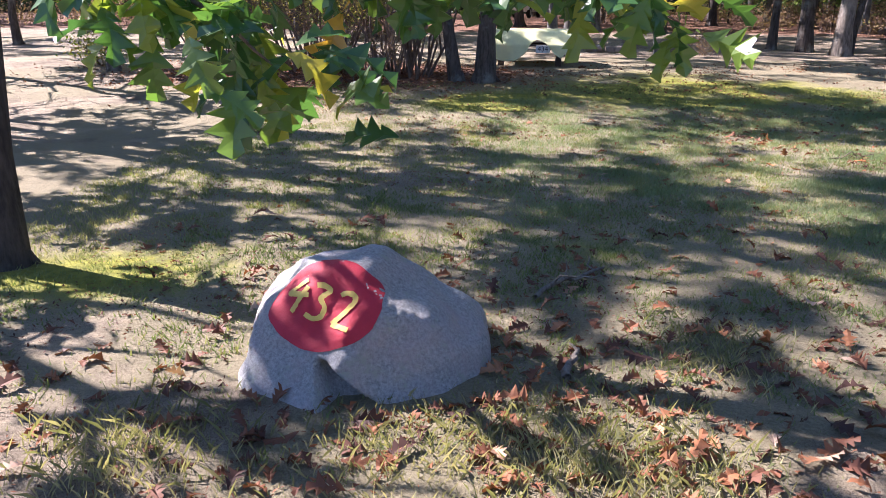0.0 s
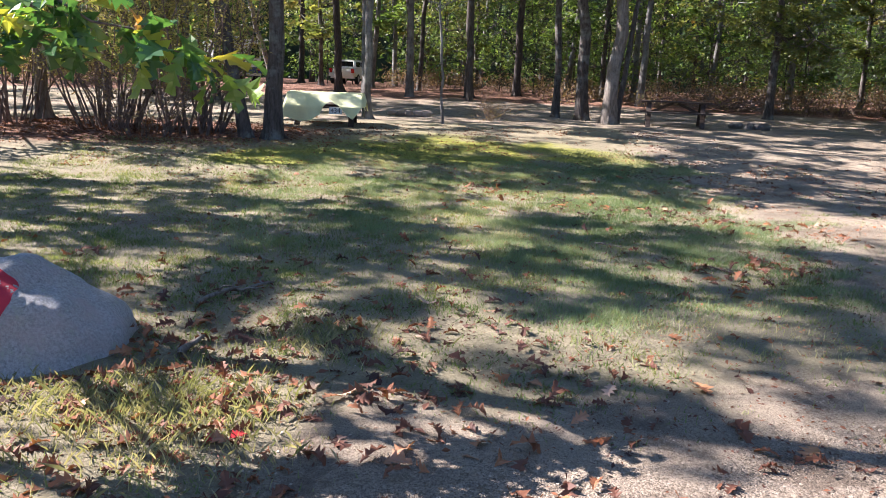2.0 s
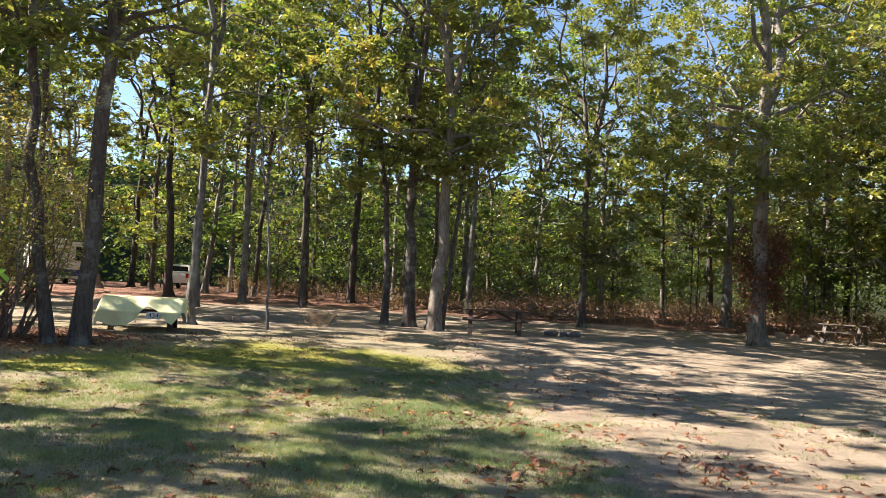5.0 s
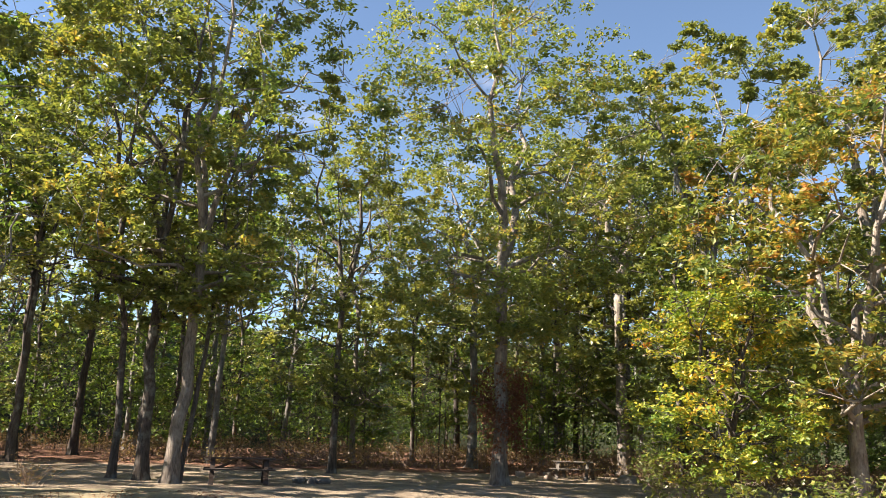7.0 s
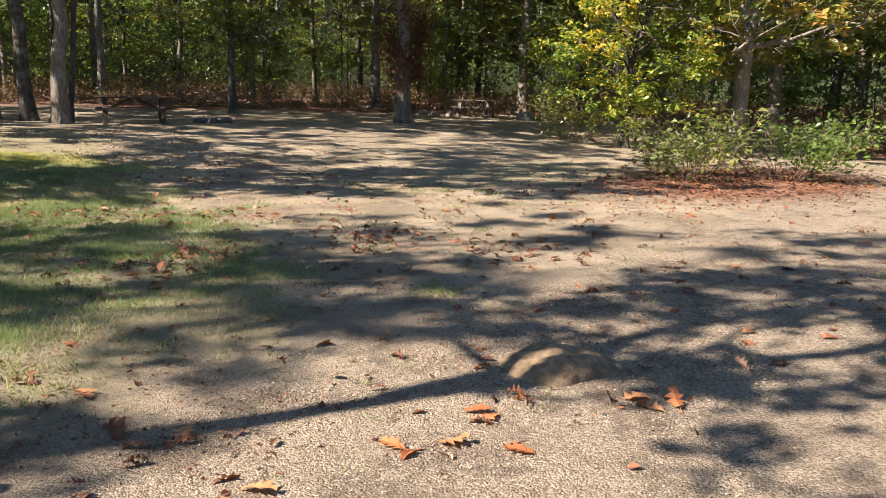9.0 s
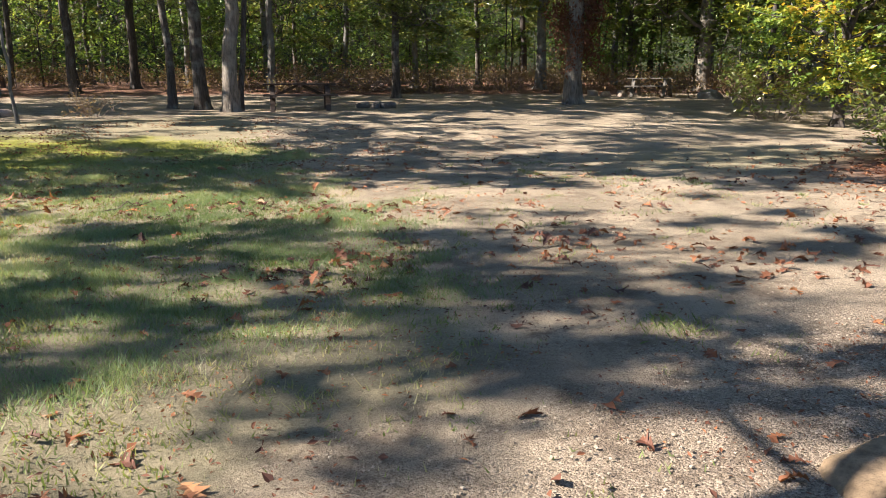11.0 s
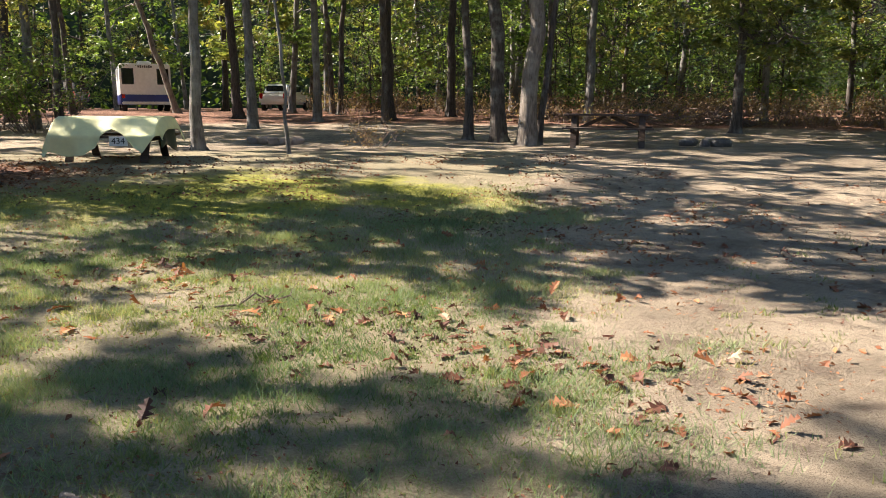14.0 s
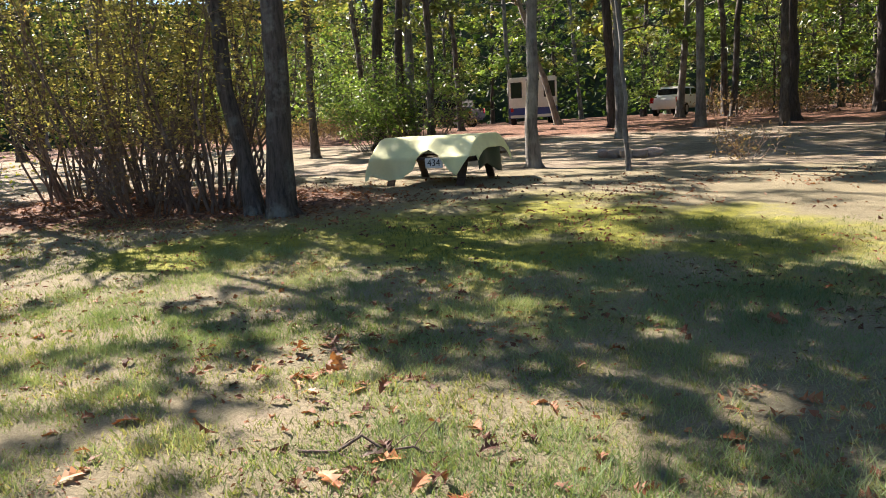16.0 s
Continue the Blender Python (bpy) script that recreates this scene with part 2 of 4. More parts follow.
# ---- trees ----
def bent(p0, p1, rng, n=5, wiggle=0.06, sag=0.0):
    t = np.linspace(0, 1, n)[:, None]
    p0, p1 = np.asarray(p0, float), np.asarray(p1, float)
    length = np.linalg.norm(p1 - p0)
    off = rng.normal(size=(n, 3)) * wiggle * length * np.sin(np.pi * t)
    return p0 + (p1 - p0) * t + off + np.array([0, 0, 1.0]) * sag * length * np.sin(np.pi * t)


def tree_meshes(seed, height, radius, lean=(0, 0), fork=0.45, stems=2, crown_base=0.35, crown_r=3.5, clumps=90, per=100, leaf=0.21, spread=0.66, sides=10, sweep=0.0, low=7):
    """Trunk-and-limbs mesh and crown mesh of a broad-leaved tree at the origin."""
    rng = np.random.default_rng(seed)
    wood, crown = Soup(), Soup()
    fz = height * fork
    top = np.array([lean[0] * fz, lean[1] * fz, fz])
    n = 9
    trunk = bent((0, 0, -0.15), top, rng, n, 0.006)
    trunk[:, 0] += sweep * np.sin(np.linspace(0, np.pi, n))
    t = np.linspace(0, 1, n)
    rad = radius * 0.88 * (1 - 0.32 * t) + radius * 0.35 * np.exp(-t * 18)
    wood.tube(trunk, rad, sides + 2, 0.06, rng)
    for k in range(4 if radius > 0.12 else 0):
        a = k * 1.57 + rng.uniform(-0.5, 0.5)
        out = radius * rng.uniform(1.4, 1.9)
        wood.tube([(math.cos(a) * radius * 0.6, math.sin(a) * radius * 0.6, radius * 1.3), (math.cos(a) * radius * 1.05, math.sin(a) * radius * 1.05, radius * 0.4), (math.cos(a) * out, math.sin(a) * out, -0.06)], [radius * 0.3, radius * 0.26, radius * 0.1], 6)
    limb_pts, limb_r = [], []
    a0 = rng.uniform(0, 6.28)
    for k in range(stems):
        a = a0 + 6.28 * k / stems + rng.uniform(-0.4, 0.4)
        reach = crown_r * rng.uniform(0.3, 0.6) if stems > 1 else 0.2
        end = np.array([lean[0] * height + math.cos(a) * reach, lean[1] * height + math.sin(a) * reach, height * rng.uniform(0.86, 0.97)])
        path = bent(trunk[-1] - (0, 0, 0.1), end, rng, 8, 0.028)
        r = np.linspace(radius * 0.68 * (0.95 if stems < 3 else 0.75), 0.025, 8)
        wood.tube(path, r, sides - 2, 0.04, rng)
        limb_pts += list(path)
        limb_r += list(r)
        for j in range(5):
            i = int(rng.integers(1, 6))
            b = a + rng.uniform(-1.6, 1.6)
            ln = crown_r * rng.uniform(0.5, 1.0) * (1 - 0.08 * i)
            e2 = path[i] + (math.cos(b) * ln, math.sin(b) * ln, ln * rng.uniform(0.15, 0.8))
            p2 = bent(path[i], e2, rng, 6, 0.06, 0.05)
            r2 = np.linspace(r[i] * 0.6, 0.015, 6)
            wood.tube(p2, r2, 6)
            limb_pts += list(p2[1:])
            limb_r += list(r2[1:])
    for j in range(low):
        z = rng.uniform(min(height * crown_base, fz * 0.8), fz * 0.97)
        at = np.array([np.interp(z, trunk[:, 2], trunk[:, k]) for k in range(3)])
        b = j * 2.4 + rng.uniform(-0.5, 0.5)
        ln = crown_r * rng.uniform(0.5, 1.0)
        p2 = bent(at, at + (math.cos(b) * ln, math.sin(b) * ln, ln * rng.uniform(0.0, 0.45)), rng, 6, 0.06, 0.05)
        wood.tube(p2, np.linspace(radius * 0.3, 0.012, 6), 6)
        limb_pts += list(p2[1:])
        limb_r += list(np.linspace(radius * 0.3, 0.012, 6)[1:])
    limb_pts = np.array(limb_pts)
    zc, zr = height * (crown_base + 1) / 2, height * (1 - crown_base) / 2
    if leaf < 0.27 and height > 8:
        leaf, per = leaf * 0.95, int(per * 1.25)
    h = rng.uniform(-1, 1, clumps)
    wide = crown_r * 1.1 * (1 - np.abs(h) ** 2.6) ** 0.5 * rng.uniform(0.12, 1, clumps) ** 0.5
    az = rng.uniform(0, 6.2832, clumps)
    zz = zc + h * zr
    centres = np.stack([lean[0] * zz + np.cos(az) * wide, lean[1] * zz + np.sin(az) * wide, zz], 1)
    pts = []
    for c in centres:
        i = int(np.argmin(np.linalg.norm(limb_pts - c, axis=1)))
        d = np.linalg.norm(limb_pts[i] - c)
        if d > 0.4:
            tw = bent(limb_pts[i], c, rng, 4, 0.06, 0.06)
            wood.tube(tw, [min(limb_r[i] * 0.6 + 0.006, 0.03), 0.014, 0.01, 0.006], 4 if sides > 8 else 3)
        s = spread * rng.uniform(0.6, 1.3)
        m = int(per * rng.uniform(0.6, 1.4))
        for sub in range(3):
            cc = c + rng.normal(size=3) * (0.6 * s, 0.6 * s, 0.4 * s)
            pts.append(cc + rng.normal(size=(m // 3, 3)) * (0.27 * s, 0.27 * s, 0.13 * s))
    crown.leaves(np.concatenate(pts), leaf, rng)
    return wood.data(), crown.data()


def tree(name, x, y, bark, leafmat, label, rz=0.0, group="", category="tree", **kw):
    w, c = tree_meshes(**kw)
    t = thing(name, on_ground(x, y, rz), label, category, group)
    shade_smooth(part("trunk", w, bark, t))
    part("crown", c, leafmat, t)
    return t


# ---- ground ----
def spaced(fine0, fine1, step, far0, far1):
    a = list(np.arange(fine0, fine1, step))
    lo, hi, s = [], [], step
    p = fine0
    while p > far0:
        s = min(s * 1.22, 40)
        p -= s
        lo.append(p)
    p, s = a[-1], step
    while p < far1:
        s = min(s * 1.22, 40)
        p += s
        hi.append(p)
    return np.array(lo[::-1] + a + hi)


def region_masks(x, y):
    """How far the ground is grown over, mossy, littered with leaves and gravelly here, 0 to 1."""
    w = noise.noise((x * 0.45, y * 0.45, 3.1)) * 0.5 + noise.noise((x * 1.4, y * 1.4, 7.7)) * 0.3
    grass = smooth(-0.35, 0.55, 0.55 + w - max(0, (x - 3.6 - 0.25 * y) * 0.3) - max(0, 2.6 - y) * 0.14 - smooth(3.2, 1.6, y) * smooth(0.8, 2.6, x) * 0.7 - smooth(19, 22, y) * 1.2 - smooth(-4, -9, x))
    grass += (noise.noise((x * 2.3, y * 2.3, 17.0)) * 0.4 - 0.1) * smooth(2, 4, y) * smooth(13, 10, y)
    verge = smooth(2.6, 0.8, x) * smooth(-2.0, 0.5, y) * 0.5
    right = math.exp(-(((x - 15) / 4.5) ** 2 + ((y - 8.5) / 2.6) ** 2))
    grass = max(0, grass, min(1, verge + w), right * 0.9)
    moss = math.exp(-(((x - 4.5) / 4.5) ** 2 + ((y - 14) / 3.6) ** 2)) * smooth(-0.3, 0.3, w + 0.12) + math.exp(-(((x - 0.4) / 1.3) ** 2 + ((y - 13.1) / 0.7) ** 2)) * 1.4
    moss += math.exp(-(((x + 2.2) / 1.2) ** 2 + ((y - 4.3) / 0.7) ** 2)) * 0.9 + math.exp(-(((x - 0.5) / 2.2) ** 2 + ((y - 5.3) / 0.8) ** 2)) * 0.7 * smooth(-0.2, 0.3, w)
    shrub = math.exp(-(((x - 17.5) / 3.6) ** 2 + ((y - 5.3) / 2.2) ** 2))
    bush = math.exp(-(((x + 3.0) / 4.0) ** 2 + ((y - 16.2) / 2.0) ** 2))
    u = y + 0.35 * max(0, x - 8)
    wood = smooth(30.5, 34.5, u + 3 * w) + smooth(24, 30, x + 2 * w) * smooth(10, 6, y)
    litter = min(1, shrub * 1.2 + bush * 1.3 + wood)
    gravel = smooth(2.7, 1.2, y - 0.14 * (x - 4) + 0.8 * w) * smooth(-1.5, 2, x)
    return grass, min(1, moss), litter, gravel


gx, gy = spaced(-5.5, 17.0, 0.16, -420, 420), spaced(-3.0, 17.0, 0.16, -420, 420)
verts, masks = [], []
for yy in gy:
    for xx in gx:
        near = smooth(40, 20, abs(xx - 5) + abs(yy - 6))
        z = ground_z(xx, yy)
        if near:
            z += near * (0.018 * noise.noise((xx * 1.3, yy * 1.3, 5)) + 0.010 * noise.noise((xx * 3.7, yy * 3.7, 9)))
        verts.append((xx, yy, z))
        masks.append(region_masks(xx, yy) if abs(xx) < 90 and abs(yy) < 90 else (0, 0, 1, 0))
nx = len(gx)
faces = [(j * nx + i, j * nx + i + 1, (j + 1) * nx + i + 1, (j + 1) * nx + i) for j in range(len(gy) - 1) for i in range(nx - 1)]


def ground_material():
    m, nt, b = mat("campsite_ground")
    co = coords(nt)
    attrs = {}
    for k in ("grass", "moss", "litter", "gravel"):
        a = nt.nodes.new("ShaderNodeAttribute")
        a.attribute_name = k
        attrs[k] = a.outputs["Fac"]
    fine, mid, big = noise_tex(nt, 55, 8, 0.85, co), noise_tex(nt, 6, 6, 0.7, co), noise_tex(nt, 0.8, 4, 0.6, co)
    sand = ramp(nt, fine, [(0.25, (0.14, 0.112, 0.083)), (0.5, (0.4, 0.335, 0.245)), (0.78, (0.62, 0.53, 0.4))])
    sand = mix(nt, ramp(nt, mid, [(0.35, (0, 0, 0)), (0.7, (0.75, 0.75, 0.75))]), sand, (0.42, 0.352, 0.26))
    damp = ramp(nt, big, [(0.4, (0.66, 0.66, 0.66)), (0.62, (1, 1, 1))])
    sand = mix(nt, 1.0, sand, damp, "MULTIPLY")
    vor = node(nt, "ShaderNodeTexVoronoi", Scale=80.0)
    nt.links.new(co, vor.inputs["Vector"])
    peb = ramp(nt, vor.outputs["Color"], [(0.1, (0.16, 0.128, 0.1)), (0.5, (0.42, 0.34, 0.262)), (0.9, (0.58, 0.485, 0.385))])
    col = mix(nt, maths(nt, "MULTIPLY", attrs["gravel"], 0.75), sand, peb)
    soil = ramp(nt, noise_tex(nt, 2.1, 9, 0.78, co), [(0.5, (0, 0, 0)), (0.6, (0.7, 0.7, 0.7))])
    col = mix(nt, soil, col, ramp(nt, fine, [(0.3, (0.07, 0.052, 0.04)), (0.7, (0.24, 0.185, 0.14))]))
    speck = ramp(nt, noise_tex(nt, 150, 3, 0.9, co), [(0.38, (0.28, 0.25, 0.23)), (0.5, (1, 1, 1))])
    col = mix(nt, 1.0, col, speck, "MULTIPLY")
    thatch = ramp(nt, fine, [(0.25, (0.085, 0.075, 0.045)), (0.5, (0.25, 0.222, 0.14)), (0.8, (0.45, 0.4, 0.27))])
    g = ramp(nt, maths(nt, "ADD", maths(nt, "MULTIPLY", attrs["grass"], 0.75), maths(nt, "MULTIPLY", mid, 0.55)), [(0.62, (0, 0, 0)), (0.84, (1, 1, 1))])
    col = mix(nt, maths(nt, "MULTIPLY", g, 0.8), col, thatch)
    mosscol = ramp(nt, mid, [(0.3, (0.11, 0.13, 0.02)), (0.7, (0.36, 0.35, 0.05))])
    mm = ramp(nt, maths(nt, "ADD", maths(nt, "MULTIPLY", attrs["moss"], 0.8), maths(nt, "MULTIPLY", mid, 0.45)), [(0.55, (0, 0, 0)), (0.85, (0.9, 0.9, 0.9))])
    col = mix(nt, mm, col, mosscol)
    v2 = node(nt, "ShaderNodeTexVoronoi", Scale=13.0)
    v2.inputs["Randomness"].default_value = 1.0
    nt.links.new(co, v2.inputs["Vector"])
    lit = ramp(nt, v2.outputs["Color"], [(0.1, (0.06, 0.03, 0.022)), (0.45, (0.15, 0.075, 0.048)), (0.8, (0.27, 0.15, 0.1))])
    lf = ramp(nt, maths(nt, "ADD", maths(nt, "MULTIPLY", attrs["litter"], 0.8), maths(nt, "MULTIPLY", mid, 0.4)), [(0.4, (0, 0, 0)), (0.7, (1, 1, 1))])
    col = mix(nt, lf, col, lit)
    nt.links.new(col, b.inputs["Base Color"])
    b.inputs["Roughness"].default_value = 0.95
    b.inputs["Specular IOR Level"].default_value = 0.2
    h = maths(nt, "ADD", maths(nt, "MULTIPLY", fine, 0.5), maths(nt, "MULTIPLY", mid, 1.2))
    h = maths(nt, "ADD", h, maths(nt, "MULTIPLY", maths(nt, "MULTIPLY", vor.outputs["Distance"], attrs["gravel"]), -0.5))
    bump(nt, b, h, 1.0, 0.04)
    return m


ground = shade_smooth(part("ground", (verts, faces), ground_material()))
tagged(ground, "sandy campsite ground with thin grass, moss and fallen leaves", "ground", kind="structure")
for i, k in enumerate(("grass", "moss", "litter", "gravel")):
    a = ground.data.attributes.new(k, "FLOAT", "POINT")
    a.data.foreach_set("value", [m[i] for m in masks])

# ---- the trees that stand round the clearing ----
WOODS = "trees round the clearing"
tree("oak_tree", -2.8, 4.45, BARK_DARK, LEAF_GREEN, "dark-barked oak close to the painted boulder", seed=11, height=16, radius=0.13, lean=(-0.015, 0.1), crown_base=0.56, crown_r=2.6, clumps=55, per=90, low=0, group=WOODS)
tree("oak_tree", -0.3, 15.35, BARK, LEAF_OLIVE, "leaning oak trunk beside its straight twin", seed=12, height=17, radius=0.14, lean=(-0.12, 0.05), crown_base=0.36, crown_r=3, clumps=62, per=90, sweep=-0.15, group=WOODS)
tree("oak_tree", 0.26, 15.2, BARK, LEAF_GREEN, "straight rough-barked oak beside the thin bush", seed=13, height=18, radius=0.2, lean=(0.02, 0.02), crown_base=0.34, crown_r=3.4, clumps=88, per=95, group=WOODS)
tree("oak_tree", 2.37, 20.65, BARK_GREY, LEAF_GREEN, "slim grey oak beside the covered picnic table", seed=14, height=16.5, radius=0.14, lean=(0.015, 0.0), crown_base=0.3, crown_r=3.0, clumps=80, per=90, group=WOODS)
tree("dead_sapling", 4.4, 19.4, BARK_GREY, LEAF_BUSH, "thin pale sapling with bare upper twigs", seed=15, height=7, radius=0.045, lean=(-0.06, 0.0), fork=0.5, stems=3, crown_base=0.55, crown_r=1.1, clumps=26, per=14, leaf=0.1, spread=0.5, group=WOODS)
tree("oak_tree", 8.95, 24.7, BARK, LEAF_GREEN, "slim leaning oak at the edge of the trio", seed=16, height=17.6, radius=0.14, lean=(-0.09, 0.0), crown_base=0.24, crown_r=3.2, clumps=90, per=95, sweep=0.25, group=WOODS)
tree("oak_tree", 9.7, 24.0, BARK, LEAF_OLIVE, "stout dark oak in the middle of the trio", seed=17, height=19.2, radius=0.23, lean=(-0.03, 0.0), fork=0.4, stems=3, crown_base=0.26, crown_r=4.2, clumps=140, per=110, group=WOODS)
tree("oak_tree", 10.1, 22.4, BARK_PALE, LEAF_OLIVE, "pale lit oak with two stems near the picnic table", seed=18, height=19.8, radius=0.24, lean=(0.03, 0.0), fork=0.38, stems=3, crown_base=0.27, crown_r=4.4, clumps=150, per=110, group=WOODS)
tree("oak_tree", 10.45, 22.7, BARK, LEAF_GREEN, "thin stem leaning out beside the pale oak", seed=19, height=14.3, radius=0.1, lean=(0.1, 0.02), crown_base=0.3, crown_r=2.4, clumps=50, per=90, group=WOODS)
tree("oak_tree", 17.9, 26.6, BARK, LEAF_GREEN, "straight slender oak behind the stone fire ring", seed=20, height=16.5, radius=0.18, crown_base=0.15, crown_r=3.2, clumps=100, per=95, group=WOODS)
tree("oak_tree", 22.0, 32.2, BARK_PALE, LEAF_GREEN, "pale slender oak at the edge of the brush", seed=21, height=16.5, radius=0.17, crown_base=0.15, crown_r=3.2, clumps=100, per=95, group=WOODS)
tree("oak_tree", 27.3, 29.2, BARK_GREY, LEAF_GREEN, "grey oak standing behind the vine-hung oak", seed=22, height=18.7, radius=0.28, crown_base=0.18, crown_r=4.0, clumps=110, per=105, group=WOODS)
tree("oak_tree", 21.4, 20.2, BARK_PALE, LEAF_OLIVE, "large pale oak forking high above brown hanging leaves", seed=23, height=20.4, radius=0.33, fork=0.42, stems=2, crown_base=0.27, crown_r=5.8, clumps=215, per=115, spread=0.9, group=WOODS)
tree("maple_tree", 22.0, 11.0, BARK_DARK, LEAF_YELLOW, "young maple turning yellow and orange", seed=24, height=6.4, radius=0.17, fork=0.36, stems=4, crown_base=0.14, crown_r=2.3, clumps=125, per=95, leaf=0.15, spread=0.6, group=WOODS)
tree("oak_tree", 24.8, 9.0, BARK_PALE, LEAF_RUST, "wide oak turning yellow and rusty above green bushes", seed=25, height=12.5, radius=0.3, lean=(0.04, -0.02), fork=0.3, stems=4, crown_base=0.2, crown_r=5.0, clumps=250, per=110, group=WOODS)
for i, (x, y, r, h) in enumerate([(34.2, 11.9, 0.34, 22), (38.0, 10.9, 0.28, 22), (34.3, 25.4, 0.36, 22), (35.6, 26.2, 0.3, 20), (47, 12.9, 0.3, 20), (34.1, 31.2, 0.2, 20), (35.7, 31.4, 0.22, 20), (30.5, 17.0, 0.26, 20), (32.5, 4.5, 0.25, 20), (36.5, 18.5, 0.26, 22), (31, -1.0, 0.24, 19), (41, 4.5, 0.28, 22)]):
    tree("oak_tree", x, y, BARK_PALE if i % 2 == 0 else BARK_GREY, LEAF_GREEN, "tall forest oak with a pale trunk at the clearing's edge", seed=30 + i, height=h, radius=r, crown_base=0.13, crown_r=4.8, clumps=125, per=100, leaf=0.26, group=WOODS)
tree("birch_tree", -2.05, 39.9, BARK_PALE, LEAF_GREEN, "pale tree leaning far over among the oaks", seed=48, height=13, radius=0.16, lean=(-0.3, 0.0), crown_base=0.5, crown_r=2.6, clumps=40, per=80, group=WOODS)
# oaks added up-sun, mostly out of view, to throw dappled shade on the site
for i, (x, y, h, cl) in enumerate([(-10.8, 12.3, 20, 92), (-8.5, 10.5, 13, 34), (-7.2, 5.8, 8, 26), (-14.5, 13.6, 20, 44), (-13.0, 13.8, 18, 32), (-13.2, 16.8, 11, 26), (-16.5, 22.9, 20, 48), (-8.0, 16.4, 10, 18), (-11, 24.5, 19, 60), (-6.5, 26.8, 19, 60), (-15, 24, 19, 60), (-3, 28, 16, 44)]):
    tree("oak_tree", x, y, BARK, LEAF_GREEN, "tall oak added up-sun to shade the campsite", seed=50 + i, height=h, radius=0.14, crown_base=0.25, crown_r=3.0, clumps=cl, per=84, leaf=0.21, spread=0.55, group=WOODS)

tree("oak_tree", -5.2, 17.6, BARK_PALE, LEAF_GREEN, "pale-barked oak standing behind the thin bushes", seed=47, height=13, radius=0.17, crown_base=0.34, crown_r=2.8, clumps=40, per=70, group=WOODS)

# ---- the wood behind ----
rng = np.random.default_rng(5)
FOREST = "forest trees behind the clearing"
bases = []
for k in range(6):
    bases.append(dict(seed=70 + k, height=16.5 + k % 3 * 1.5, radius=0.15 + 0.03 * (k % 3), lean=(rng.uniform(-0.06, 0.06), rng.uniform(-0.06, 0.06)), crown_base=0.46 if k < 3 else 0.16, crown_r=2.8 if k < 3 else 3.7, clumps=30 if k < 3 else 48, per=75, leaf=0.31, spread=0.8, sides=6, low=4))
spots = [(-9.5, 40), (-7.8, 51), (-1.2, 48.5), (0.3, 41.5), (4.6, 46), (-1, 58), (3, 60), (-6, 62), (1.4, 34.5), (-8.8, 34.5), (4.5, 33), (-6.3, 32.6), (-5.9, 37.8), (2.5, 29.6), (7.3, 33.6), (5.0, 39.0), (3.0, 41.0), (10.0, 36.0), (7.0, 31.6), (-4.3, 29.5), (-5.8, 29.8), (5.3, 37.5), (14.6, 31.5), (-25.5, 31.4), (14.0, 35.0), (16.2, 36.5), (-16, 36), (-12, 33), (-20, 40)]
tries = 0
while len(spots) < 134 and tries < 6000:
    tries += 1
    x, y = rng.uniform(-45, 75), rng.uniform(-14, 75)
    u = y + 0.35 * max(0, x - 8)
    if not (u > 38 or (x > 30 and y > -14) or (x < -10 and 27 < y)):
        continue
    if math.hypot(x - 5, y - 5) < 27 or math.hypot(x - 5, y - 5) > 72 or (-9 < x < 4.5 and 36 < y < 56) or (-30 < x < -8 and y < 30):
        continue
    if x < 3 and 24 < 0.425 * x + 0.905 * y < 35:
        continue
    if min(math.hypot(x - a, y - b) for a, b in spots) < 2.6 + 0.03 * math.hypot(x - 5, y - 5):
        continue
    spots.append((x, y))
templates = {}
for i, (x, y) in enumerate(spots):
    edge = y + 0.35 * max(0, x - 8) < 41
    k = i % 3 + (0 if edge else 3)
    if k not in templates:
        templates[k] = tree("forest_oak", x, y, (BARK, BARK_GREY, BARK_DARK)[k % 3], (LEAF_GREEN, LEAF_DARK, LEAF_GREEN)[k % 3], "straight forest oak in the dense woodland", group=FOREST, **bases[k])
    else:
        copy_thing(templates[k], on_ground(x, y, rng.uniform(0, 360)))

# understory saplings
UNDER = "leafy saplings under the oaks"
made = []
n_under = 0
while n_under < 135:
    x, y = rng.uniform(-25, 60), rng.uniform(-8, 55)
    u = y + 0.35 * max(0, x - 8)
    if not (36 < u < 62 or (31 < x < 55)) or math.hypot(x - 5, y - 5) < 26 or (-9 < x < 4.5 and 30 < y < 52):
        continue
    if len(made) < 3:
        made.append(tree("sapling", x, y, BARK_DARK, LEAF_DARK, "leafy sapling in the shade of the wood", seed=90 + n_under, height=5.0 + n_under, radius=0.045, crown_base=0.16, crown_r=2.1, clumps=28, per=36, leaf=0.2, spread=0.8, fork=0.5, sides=5, low=1, group=UNDER))
    else:
        copy_thing(made[n_under % 3], on_ground(x, y, rng.uniform(0, 360)))
    n_under += 1


# ---- far woods that close the place ----
def far_woods():
    r = np.random.default_rng(8)
    s = Soup()
    n = 60000
    a, d = r.uniform(0, 2 * np.pi, n), r.uniform(62, 84, n)
    x, y = 8 + d * np.cos(a), 8 + d * np.sin(a)
    top = 15 + 3.0 * np.sin(a * 9) + 2.0 * np.sin(a * 23 + 1)
    z = r.uniform(0, 1, n) ** 0.85 * top
    s.leaves(np.stack([x, y, z + 0.8], 1), 0.6, r, 0.7, 0.7)
    ob = part("far_woods", s.data(), LEAF_FAR)
    return tagged(ob, "dense green woodland far behind the campsite", "woods", kind="stuff")


